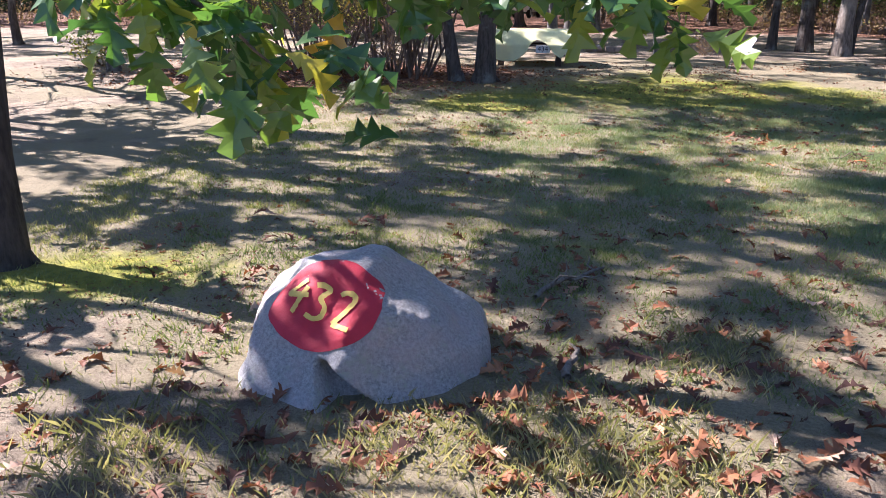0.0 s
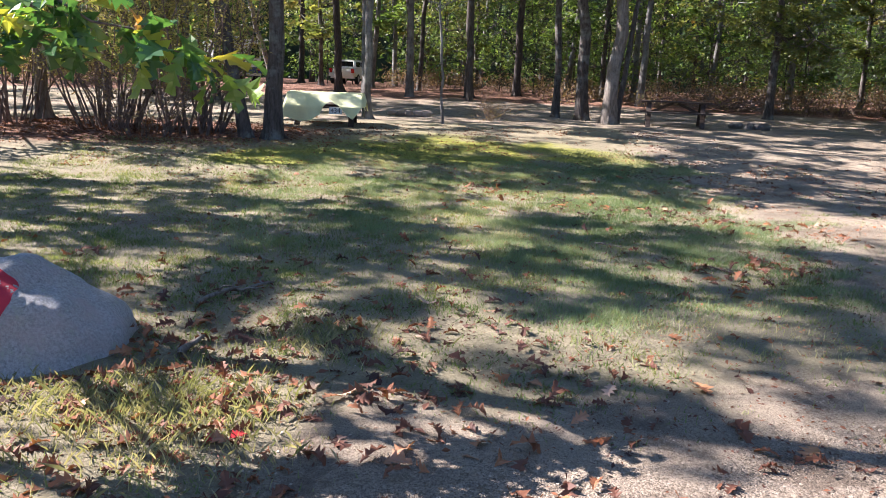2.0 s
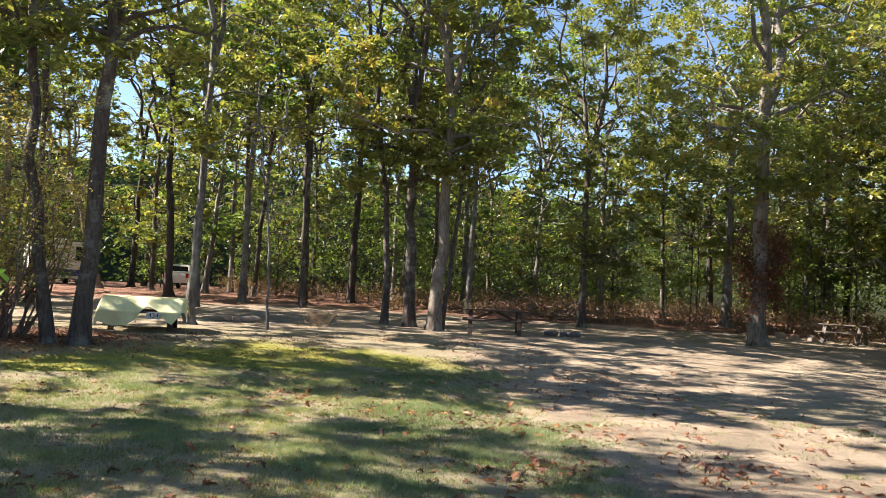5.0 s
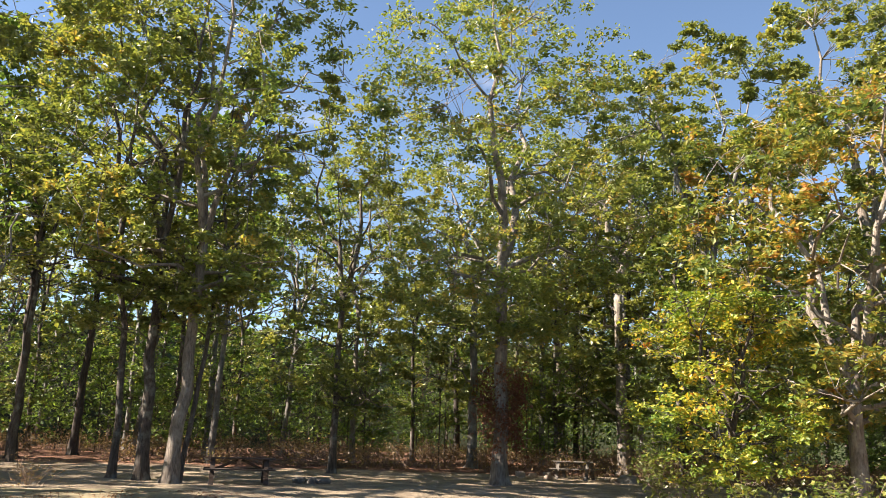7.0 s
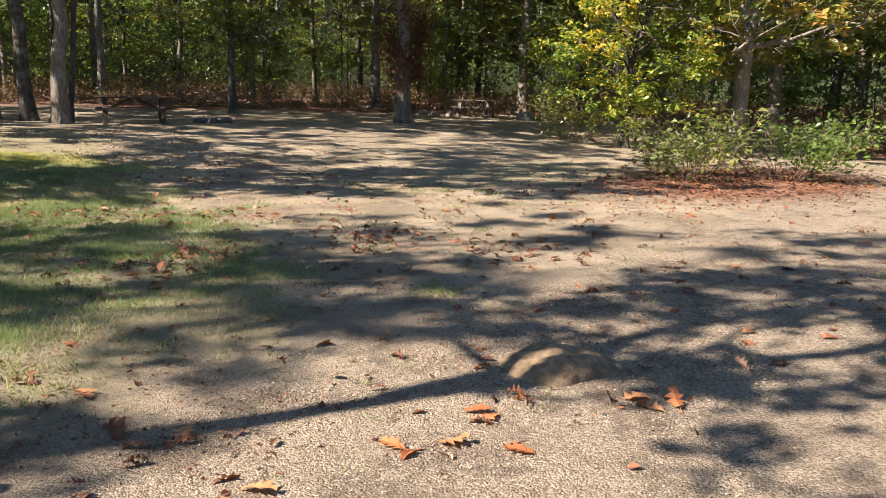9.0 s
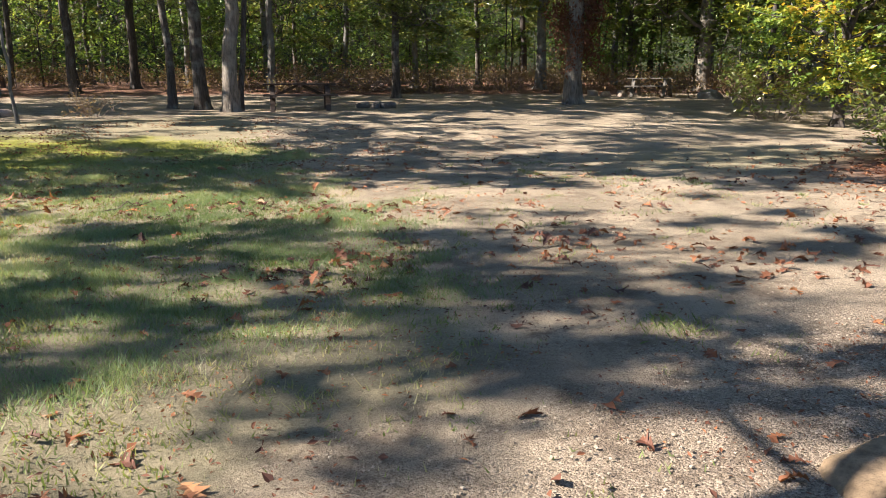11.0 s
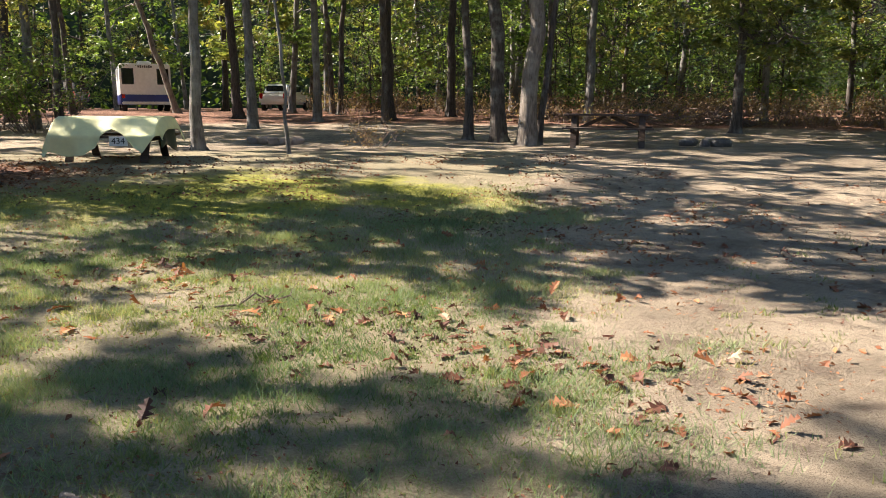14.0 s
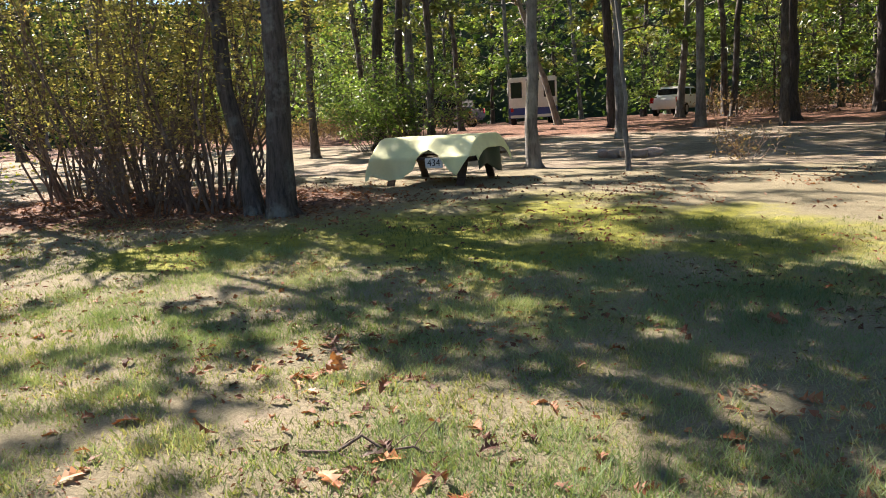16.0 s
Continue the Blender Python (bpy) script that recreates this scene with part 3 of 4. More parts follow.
far_woods()
# plain backdrop ring, with the woods' shaded depth put into its dark green
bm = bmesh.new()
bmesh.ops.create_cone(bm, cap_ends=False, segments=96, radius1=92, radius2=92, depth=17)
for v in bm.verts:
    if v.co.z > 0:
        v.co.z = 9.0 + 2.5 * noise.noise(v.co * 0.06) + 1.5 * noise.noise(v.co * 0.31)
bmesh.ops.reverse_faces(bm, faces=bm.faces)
backdrop = part("backdrop", bm, plain("shaded_woods_backdrop", (0.03, 0.045, 0.018), 0.95, 0, 0.7, 0.5, 0.3))
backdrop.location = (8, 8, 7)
tagged(backdrop, "plain dark green ring standing in for shaded distant woods", "woods", kind="structure")


# ---- undergrowth ----
def undergrowth():
    r = np.random.default_rng(9)
    s, w = Soup(), Soup()
    n = 0
    while n < 950:
        x, y = r.uniform(-22, 52), r.uniform(-6, 52)
        u = y + 0.35 * max(0, x - 8)
        if not (32.5 < u < 48 or (x > 28 and u < 48 and y > -6)) or (x < 11 and y < 37 and x > -8) or math.hypot(x - 5, y - 5) < 27 or (-8 < x < 4 and y < 55):
            continue
        n += 1
        z, h, wd = ground_z(x, y), r.uniform(0.5, 1.15), r.uniform(0.5, 1.0)
        c = np.array([x, y, z + h * 0.6]) + r.normal(size=(70, 3)) * (wd * 0.5, wd * 0.5, h * 0.3)
        c[:, 2] = np.maximum(c[:, 2], z + 0.03)
        s.leaves(c, 0.12, r, 0.7)
        for k in range(4):
            e = (x + r.normal() * wd * 0.5, y + r.normal() * wd * 0.5, z + h * r.uniform(0.7, 1.25))
            w.tube(bent((x + r.normal() * 0.1, y + r.normal() * 0.1, z - 0.02), e, r, 3, 0.05), [0.012, 0.008, 0.004], 3)
    t = thing("undergrowth", pose(0, 0, 0), "dry brown huckleberry brush along the wood's edge", "brush", kind="stuff")
    tagged(part("foliage", s.data(), LEAF_SHRUB, t), kind="stuff")
    tagged(part("branchwork", w.data(), TWIG, t), kind="stuff")


undergrowth()


def bush(x, y, width, height, stems, leaves, leaf, leafmat, label, seed, name="bush", upright=0.3, depth=None):
    r = np.random.default_rng(seed)
    depth = depth or width
    s, w = Soup(), Soup()
    cs = []
    for k in range(stems):
        a = r.uniform(0, 6.28)
        q = r.uniform(0, 1) ** 0.5
        p0 = np.array([math.cos(a) * width * 0.25 * q, math.sin(a) * depth * 0.25 * q, -0.05])
        h = height * r.uniform(0.6, 1.0)
        p1 = np.array([p0[0] * 1.6 + math.cos(a) * width * upright * r.uniform(0.2, 1), p0[1] * 1.6 + math.sin(a) * depth * upright * r.uniform(0.2, 1), h])
        path = bent(p0, p1, r, 6, 0.05)
        rr = 0.006 + 0.0045 * height
        w.tube(path, np.linspace(rr, 0.004, 6), 4)
        for j in range(8 if height > 3 else 5):
            i = int(r.integers(2, 6))
            tip = path[i] + r.normal(size=3) * (0.16 * height ** 0.5, 0.16 * height ** 0.5, 0.1) + (0, 0, 0.1)
            w.tube([path[i], (path[i] + tip) / 2 + (0, 0, 0.02), tip], [0.006, 0.005, 0.003], 3)
            cs.append(tip + r.normal(size=(leaves, 3)) * (0.17, 0.17, 0.12) * (0.7 + 0.3 * height ** 0.5))
    s.leaves(np.concatenate(cs), leaf, r)
    t = thing(name, on_ground(x, y), label, "bush")
    part("branchwork", w.data(), TWIG, t)
    part("foliage", s.data(), leafmat, t)
    return t


bush(-1.5, 15.9, 2.4, 4.9, 34, 34, 0.075, LEAF_BUSH, "tall thin bush of many bare brown stems", 201, upright=0.5)
bush(-3.4, 16.4, 2.8, 5.2, 36, 34, 0.075, LEAF_BUSH, "tall straggly bush with small dull leaves", 202, upright=0.55)
bush(-5.6, 17.0, 2.6, 4.6, 30, 28, 0.075, LEAF_BUSH, "tall straggly bush beside an oak", 203, upright=0.6)
bush(-2.4, 15.4, 2.2, 1.6, 30, 7, 0.07, LEAF_SHRUB, "low twiggy bush in fallen leaves", 204)
bush(17.0, 6.4, 2.0, 1.2, 26, 11, 0.13, LEAF_GREEN, "green leafy bush on rusty fallen leaves", 205, upright=0.5)
bush(18.9, 5.0, 2.4, 1.25, 28, 11, 0.13, LEAF_DARK, "dark green leafy bush under the rusty oak", 206, upright=0.5)
bush(21.8, 12.6, 2.0, 1.4, 18, 11, 0.14, LEAF_GREEN, "green oak shoots beside the maple", 207, upright=0.5)
bush(-3.6, 28.0, 3.0, 2.6, 30, 22, 0.13, LEAF_DARK, "dark green shrub in the shade behind the covered table", 211, upright=0.5)
bush(-5.4, 29.0, 2.6, 2.2, 26, 22, 0.13, LEAF_DARK, "dark green shrub in the shade behind the covered table", 212, upright=0.5)
bush(6.2, 21.5, 1.0, 0.5, 12, 7, 0.06, LEAF_SHRUB, "small dry shrub at the edge of the moss", 208, upright=0.5)
bush(-8.6, 17.2, 1.0, 0.8, 12, 10, 0.09, LEAF_YELLOW, "small yellowing shrub in leaf litter", 209, upright=0.5)


def hanging_leaves():
    r = np.random.default_rng(31)
    s, w = Soup(), Soup()
    for k in range(46):
        a, z = r.uniform(0, 6.28), r.uniform(1.7, 4.4)
        tip = np.array([math.cos(a) * r.uniform(0.35, 0.85), math.sin(a) * r.uniform(0.35, 0.85), z - r.uniform(0.1, 0.6)])
        w.tube(bent((math.cos(a) * 0.2, math.sin(a) * 0.2, z), tip, r, 4, 0.08), [0.015, 0.01, 0.008, 0.004], 4)
        s.leaves(tip + r.normal(size=(80, 3)) * (0.2, 0.2, 0.28), 0.13, r, 1.2)
    t = thing("dead_vine", on_ground(21.4, 20.2), "brown withered vine leaves hanging round the oak trunk", "vine")
    part("branchwork", w.data(), TWIG, t)
    part("foliage", s.data(), LEAF_DEAD, t)


hanging_leaves()


# ---- stones ----
def stone_material(name, base, vary=0.35, lichen=0.25):
    m, nt, b = mat(name)
    co = coords(nt)
    f, g = noise_tex(nt, 60, 6, 0.8, co), noise_tex(nt, 5, 6, 0.7, co)
    c0, c1 = tuple(c * (1 - vary) for c in base), tuple(min(1, c * (1 + vary)) for c in base)
    col = ramp(nt, f, [(0.38, c0), (0.62, c1)])
    pink = ramp(nt, g, [(0.45, (0, 0, 0)), (0.65, (0.55, 0.55, 0.55))])
    col = mix(nt, pink, col, (base[0] * 1.25, base[1] * 1.02, base[2] * 1.0))
    l = ramp(nt, noise_tex(nt, 9, 8, 0.8, co), [(0.54, (0, 0, 0)), (0.64, (lichen * 3, lichen * 3, lichen * 3))])
    col = mix(nt, l, col, (0.44, 0.47, 0.4))
    d = ramp(nt, noise_tex(nt, 14, 8, 0.8, co), [(0.3, (0.8, 0.8, 0.8)), (0.4, (0, 0, 0))])
    col = mix(nt, maths(nt, "MULTIPLY", d, 0.6), col, (0.08, 0.075, 0.07))
    nt.links.new(col, b.inputs["Base Color"])
    b.inputs["Roughness"].default_value = 0.88
    bump(nt, b, maths(nt, "ADD", f, maths(nt, "MULTIPLY", g, 2.0)), 1.0, 0.02)
    return m


GRANITE = stone_material("granite", (0.44, 0.445, 0.45), 0.35, 0.3)
STONE_GREY = stone_material("mossy_grey_stone", (0.2, 0.2, 0.185))
STONE_DARK = stone_material("sooty_stone", (0.12, 0.11, 0.1))
STONE_TAN = stone_material("tan_stone", (0.36, 0.29, 0.24))


def faceted(planes, seed, subdiv=4, rough=0.02, sharp=14):
    """A boulder: a ball cut by soft planes, then roughened."""
    bm = bmesh.new()
    bmesh.ops.create_icosphere(bm, subdivisions=subdiv, radius=1)
    ns = [(Vector(n).normalized(), d) for n, d in planes]
    for v in bm.verts:
        u = v.co.normalized()
        acc = 0.0
        for n, d in ns:
            k = u.dot(n) / d
            if k > 0:
                acc += k ** sharp
        r = acc ** (-1.0 / sharp)
        p = u * r
        p += u * (noise.noise(p * 4 + Vector((seed, 0, 0))) * rough * 1.6 + noise.noise(p * 11 + Vector((0, seed, 0))) * rough * 0.6 + noise.noise(p * 28) * rough * 0.22)
        v.co = p
    return bm


boulder = thing("painted_boulder", pose(-0.1, 3.1, 0.1), "grey granite boulder painted with a red site number", "boulder")
rock_bm = faceted([((-0.3, -0.82, 0.56), 0.335), ((0.35, -0.85, 0.42), 0.33), ((-0.2, 0.05, 1), 0.45), ((0.55, -0.12, 0.8), 0.375), ((1, 0, 0.1), 0.62), ((-1, -0.1, 0.3), 0.53), ((-0.6, -0.1, 0.7), 0.47), ((0, 1, 0.3), 0.45), ((0, 0, -1), 0.25), ((0.75, -0.6, 0.1), 0.5), ((-0.7, -0.7, 0.05), 0.56)], 4.0, 6, 0.022, 20)
# undercut at the foot of the front face
for v in rock_bm.verts:
    k = max(0.0, 1 - abs(v.co.x + 0.06 + v.co.z * 0.8) / (0.13 - 0.5 * (v.co.z + 0.1))) * smooth(0.1, 0.0, v.co.z) if v.co.y < 0 and v.co.z < 0.1 else 0
    v.co.y += 0.3 * min(0.5, k)
from_rock = rock_bm.copy()
shade_smooth(part("stone", rock_bm, GRANITE, boulder))
from mathutils.bvhtree import BVHTree
tree_of_rock = BVHTree.FromBMesh(from_rock)
PAINT_N = Vector((-0.28, -0.84, 0.46)).normalized()
PAINT_X = Vector((0.955, -0.24, -0.03)).normalized()
PAINT_X = (PAINT_X - PAINT_N * PAINT_X.dot(PAINT_N)).normalized()
PAINT_Y = PAINT_N.cross(PAINT_X).normalized()
PAINT_C = Vector((-0.175, -0.24, 0.35))


def on_rock(u, v, off):
    """Where a point of the painted sign lies on the boulder."""
    o = PAINT_C + PAINT_X * u + PAINT_Y * v + PAINT_N * 0.6
    hit_p = tree_of_rock.ray_cast(o, -PAINT_N)[0]
    return (hit_p if hit_p is not None else o - PAINT_N * 0.6) + PAINT_N * off


def paint_disc():
    vs, fs, rings, segs = [on_rock(0, 0, 0.004)], [], 16, 72
    for i in range(1, rings + 1):
        for j in range(segs):
            a = 6.2832 * j / segs
            edge = 1 + 0.035 * noise.noise((math.cos(a) * 3, math.sin(a) * 3, 1.7)) + 0.012 * noise.noise((math.cos(a) * 14, math.sin(a) * 14, 4)) * (i == rings)
            rr = i / rings * edge
            vs.append(on_rock(math.cos(a) * 0.285 * rr, math.sin(a) * 0.225 * rr, 0.004))
    for j in range(segs):
        fs.append((0, 1 + j, 1 + (j + 1) % segs))
    for i in range(rings - 1):
        for j in range(segs):
            a, b = 1 + i * segs, 1 + (i + 1) * segs
            fs.append((a + j, b + j, b + (j + 1) % segs, a + (j + 1) % segs))
    return vs, fs


def paint_material(name, color, under):
    m, nt, b = mat(name)
    co = coords(nt)
    w = ramp(nt, noise_tex(nt, 45, 8, 0.85, co), [(0.60, (0, 0, 0)), (0.68, (0.75, 0.75, 0.75))])
    c = ramp(nt, noise_tex(nt, 12, 5, 0.7, co), [(0.3, tuple(v * 0.82 for v in color)), (0.7, color)])
    nt.links.new(mix(nt, w, c, under), b.inputs["Base Color"])
    b.inputs["Roughness"].default_value = 0.7
    bump(nt, b, noise_tex(nt, 60, 5, 0.7, co), 0.5, 0.008)
    return m


shade_smooth(part("painted_disc", paint_disc(), paint_material("red_paint", (0.5, 0.022, 0.05), (0.4, 0.06, 0.07)), boulder, "brick red painted disc"))
YELLOW_PAINT = paint_material("yellow_paint", (0.72, 0.53, 0.13), (0.5, 0.2, 0.08))
STROKES = {
    "digit_four": (-0.118, 0.02, [[(0.03, 0.095), (-0.065, 0.0), (0.06, 0.01)], [(0.045, 0.06), (-0.02, -0.1)]]),
    "digit_three": (-0.005, 0.0, [[(-0.03, 0.085), (0.0, 0.095), (0.055, 0.075), (0.0, 0.02), (0.035, -0.02), (0.02, -0.08), (-0.02, -0.095), (-0.065, -0.07)]]),
    "digit_two": (0.12, -0.02, [[(-0.03, 0.07), (0.0, 0.095), (0.045, 0.085), (0.05, 0.045), (0.0, -0.03), (-0.05, -0.085)], [(-0.05, -0.082), (0.0, -0.09), (0.06, -0.1)]]),
}
for nm, (cu, cv, lines) in STROKES.items():
    vs, fs = [], []
    for line in lines:
        pts = []
        for a, b in zip(line, line[1:]):
            k = max(2, int(math.dist(a, b) / 0.008))
            pts += [(a[0] + (b[0] - a[0]) * i / k, a[1] + (b[1] - a[1]) * i / k) for i in range(k)]
        pts.append(line[-1])
        pts = [tuple(np.mean([pts[max(0, min(len(pts) - 1, i + j))] for j in (-2, -1, 0, 1, 2)], axis=0)) for i in range(len(pts))]
        base = len(vs)
        for i, p in enumerate(pts):
            q0, q1 = pts[max(i - 1, 0)], pts[min(i + 1, len(pts) - 1)]
            d = Vector((q1[0] - q0[0], q1[1] - q0[1])).normalized()
            wdt = 0.0125 * (1 + 0.3 * noise.noise((p[0] * 60, p[1] * 60, cu * 9)))
            for s_ in (-1, -0.33, 0.33, 1):
                vs.append(on_rock(cu * 1.02 + p[0] - d.y * wdt * s_, (cv + p[1]) * 0.88 + d.x * wdt * s_, 0.009))
            if i:
                for c in range(3):
                    fs.append((base + 4 * i - 4 + c, base + 4 * i - 3 + c, base + 4 * i + 1 + c, base + 4 * i + c))
    part(nm, (vs, fs), YELLOW_PAINT, boulder, "hand-painted yellow digit")


def small_stone(r, size):
    planes = [(Vector(r.normal(size=3)), 0.75 + 0.3 * r.random()) for _ in range(9)] + [(Vector(v), 1.0) for v in ((1, 0, 0), (-1, 0, 0), (0, 1, 0), (0, -1, 0), (0, 0, 1), (0, 0, -1))]
    bm = faceted(planes, float(r.uniform(0, 50)), 3, 0.05, 10)
    for v in bm.verts:
        v.co = Vector((v.co.x * size[0], v.co.y * size[1], v.co.z * size[2]))
    return bm


def stone_ring(x, y, stones, label, material, seed):
    r = np.random.default_rng(seed)
    t = thing("fire_ring", on_ground(x, y), label, "fire ring")
    for sx, sy, s in stones:
        ob = shade_smooth(part("stone", small_stone(r, (s * r.uniform(0.9, 1.25), s * r.uniform(0.8, 1.1), s * r.uniform(0.8, 1.0))), material, t))
        ob.location = (sx, sy, s * 0.5)


stone_ring(14.5, 21.6, [(-0.48, 0.0, 0.17), (-0.16, -0.22, 0.14), (0.14, -0.2, 0.14), (0.42, 0.0, 0.16), (0.3, 0.4, 0.15), (-0.2, 0.45, 0.15)], "ring of sooty stones round a campfire spot", STONE_DARK, 41)
stone_ring(3.85, 23.2, [(-0.62, 0.1, 0.13), (-0.36, -0.15, 0.14), (-0.1, -0.25, 0.13), (0.18, -0.2, 0.15), (0.48, 0.0, 0.16), (0.3, 0.4, 0.14), (-0.3, 0.4, 0.14)], "ring of tan blocks round a campfire spot", STONE_TAN, 42)
stone_ring(26.7, 24.0, [(-0.3, 0.6, 0.2), (0.2, 0.2, 0.15), (0.5, -0.3, 0.17), (0.1, -0.7, 0.15), (-0.5, -0.3, 0.16)], "loose pale stones round an old campfire", STONE_TAN, 43)
for x, y, s, lab in ((35.6, 6.2, 0.95, "large grey boulder half in the shade"), (28.9, 20.5, 0.45, "low mossy boulder at the wood's edge")):
    r = np.random.default_rng(int(x))
    ob = shade_smooth(part("boulder", small_stone(r, (s * 1.3, s, s * 0.75)), STONE_GREY))
    ob.matrix_world = on_ground(x, y, 20, s * 0.2)
    tagged(ob, lab, "boulder")

# low earth mound on the gravel
mound_m = plain("sandy_earth", (0.21, 0.15, 0.092), 0.95, 0, 0.6, 14, 0.9)
bm = faceted([((0, 0, 1), 0.13), ((1, 0, 0.6), 0.34), ((-1, 0, 0.5), 0.33), ((0, -1, 0.5), 0.22), ((0, 1, 0.5), 0.24), ((0.5, -0.2, 0.8), 0.2), ((0, 0, -1), 0.12)], 9.0, 5, 0.035, 5)
ob = shade_smooth(part("earth_mound", bm, mound_m))
ob.matrix_world = pose(6.14, 1.08, -0.02, 0, 0, -25)
tagged(ob, "low rounded mound of tan earth on gravel", "mound")


# ---- picnic tables ----
def beam(a, b, w, h, bevel=0.006, up=(0, 0, 1)):
    """A bevelled board from a to b."""
    a, b = Vector(a), Vector(b)
    d = (b - a)
    x = d.normalized()
    y = Vector(up).cross(x).normalized()
    z = x.cross(y)
    bm = bmesh.new()
    bmesh.ops.create_cube(bm, size=1)
    m = Matrix((x * d.length, y * w, z * h)).transposed().to_4x4()
    m.translation = (a + b) / 2
    bmesh.ops.transform(bm, matrix=m, verts=bm.verts)
    bmesh.ops.bevel(bm, geom=bm.edges, offset=bevel, segments=1, affect="EDGES")
    return bm


def picnic_table(m, label, material, length=1.85, group="picnic tables"):
    t = thing("picnic_table", m, label, "picnic table", group)
    L = length / 2
    r = random.Random(int(length * 100))
    for k in range(5):
        y = (k - 2) * 0.148
        part("tabletop_board", beam((-L, y, 0.755 + r.uniform(-0.004, 0.004)), (L, y, 0.755), 0.138, 0.04), material, t)
    for s in (-1, 1):
        for k in (0, 1):
            y = s * (0.62 + 0.14 * k)
            part("seat_board", beam((-L, y, 0.445), (L, y, 0.445 + r.uniform(-0.004, 0.004)), 0.132, 0.04), material, t)
        x = s * (L - 0.26)
        for q in (-1, 1):
            part("leg", beam((x, q * 0.26, 0.735), (x, q * 0.66, -0.02), 0.04, 0.14, up=(1, 0, 0)), material, t)
        part("crossbar", beam((x + 0.041 * s, -0.78, 0.395), (x + 0.041 * s, 0.78, 0.395), 0.04, 0.09), material, t)
        part("top_cleat", beam((x + 0.041 * s, -0.36, 0.69), (x + 0.041 * s, 0.36, 0.69), 0.04, 0.085), material, t)
        part("brace", beam((x - 0.03 * s, 0, 0.4), (0.06 * s, 0, 0.725), 0.04, 0.08), material, t)
    return t


picnic_table(on_ground(11.85, 21.4, -20.5), "dark brown wooden picnic table by the fire ring", WOOD_BROWN, 2.1)
picnic_table(on_ground(28.1, 22.9, -62), "weathered grey picnic table at the wood's edge", WOOD_GREY)
TX, TY = 1.29, 18.6
covered = picnic_table(on_ground(TX, TY, -4), "dark wooden picnic table under a draped sheet", WOOD_BROWN)
picnic_table(on_ground(-24, 27.5, 15), "weathered picnic table on the next campsite", WOOD_GREY)


def draped_sheet():
    """A sheet over the tabletop, hanging low at one end, hitched up in the middle of its near side."""
    nx_, ny_ = 90, 56
    HEM_X = (-1.02, -0.6, -0.32, -0.1, 0.05, 0.16, 0.36, 0.58, 0.72, 0.92, 1.1)
    HEM_DROP = (0.8, 0.93, 0.9, 0.76, 0.46, 0.36, 0.5, 0.76, 0.86, 0.6, 0.3)
    vs, fs = [], []
    L, W = 0.94, 0.4
    for j in range(ny_ + 1):
        v = -1 + 2 * j / ny_
        for i in range(nx_ + 1):
            u = -1 + 2 * i / nx_
            sx, sy = u * (L + 0.26), v * (W + 0.95)
            x, y = max(-L, min(L, sx)), max(-W, min(W, sy))
            ox, oy = sx - x, sy - y
            limit = float(np.interp(sx, HEM_X, HEM_DROP))
            if sy > 0:
                limit = 0.42
            dy = min(abs(oy), limit) * (1 if oy > 0 else -1)
            dx = min(abs(ox), 0.26) * (1 if ox > 0 else -1)
            fold = 0.028 * math.sin(sx * 9 + 1.3 * math.sin(sx * 3)) * min(1, abs(dy) * 4) + 0.02 * noise.noise((sx * 4, sy * 4, 2))
            # it slopes out over the seat, then hangs
            slope = min(abs(dy), 0.56)
            out, down = slope * 0.8, slope * 0.6 + max(0.0, abs(dy) - 0.56)
            side = 1 if dy > 0 else -1 if dy < 0 else 0
            z = 0.80 - down - abs(dx) * 0.9 + 0.006 * noise.noise((sx * 7, sy * 7, 5)) - 0.02 * math.exp(-((abs(sy) - W) / 0.04) ** 2)
            vs.append((x + dx * 0.3 + 0.01 * math.sin(sy * 12) * (dx != 0), y + side * (out + fold + 0.03), max(0.1, z)))
    for j in range(ny_):
        for i in range(nx_):
            a = j * (nx_ + 1) + i
            fs.append((a, a + 1, a + nx_ + 2, a + nx_ + 1))
    return vs, fs


cloth_m = plain("pale_green_sheet", (0.78, 0.8, 0.46), 0.75, 0, 0.12, 3, 0.15)
sheet = shade_smooth(part("draped_sheet", draped_sheet(), cloth_m))
sheet.matrix_world = on_ground(TX, TY, -4)
sol = sheet.modifiers.new("thickness", "SOLIDIFY")
sol.thickness = 0.006
tagged(sheet, "pale yellow-green sheet draped over a picnic table", "sheet")
# added flap: the sheet's unlit inner right end put into its dark green
under_m = plain("unlit_end_green", (0.015, 0.045, 0.03), 0.5, 0, 0.3, 6, 0.2)
vs, fs = [], []
for i in range(15):
    for j in range(11):
        u, v = i / 14, j / 10
        vs.append((0.9 + 0.05 * v + 0.02 * math.sin(u * 9), -0.5 + u * 0.95, 0.77 - v * 0.55 * (1 - 0.15 * math.sin(u * 5))))
for i in range(14):
    for j in range(10):
        a = i * 11 + j
        fs.append((a, a + 1, a + 12, a + 11))
ob = shade_smooth(part("tarp_flap", (vs, fs), under_m))
ob.matrix_world = on_ground(TX, TY, -4)
ob.modifiers.new("thickness", "SOLIDIFY").thickness = 0.005
tagged(ob, "dark green flap for the sheet's unlit inner end", "tarp")
WHITE = plain("white_paint", (0.75, 0.75, 0.72), 0.5, 0, 0.08, 6, 0.05)
BLACK = plain("black_paint", (0.015, 0.015, 0.016), 0.5, 0, 0.2, 6, 0.05)


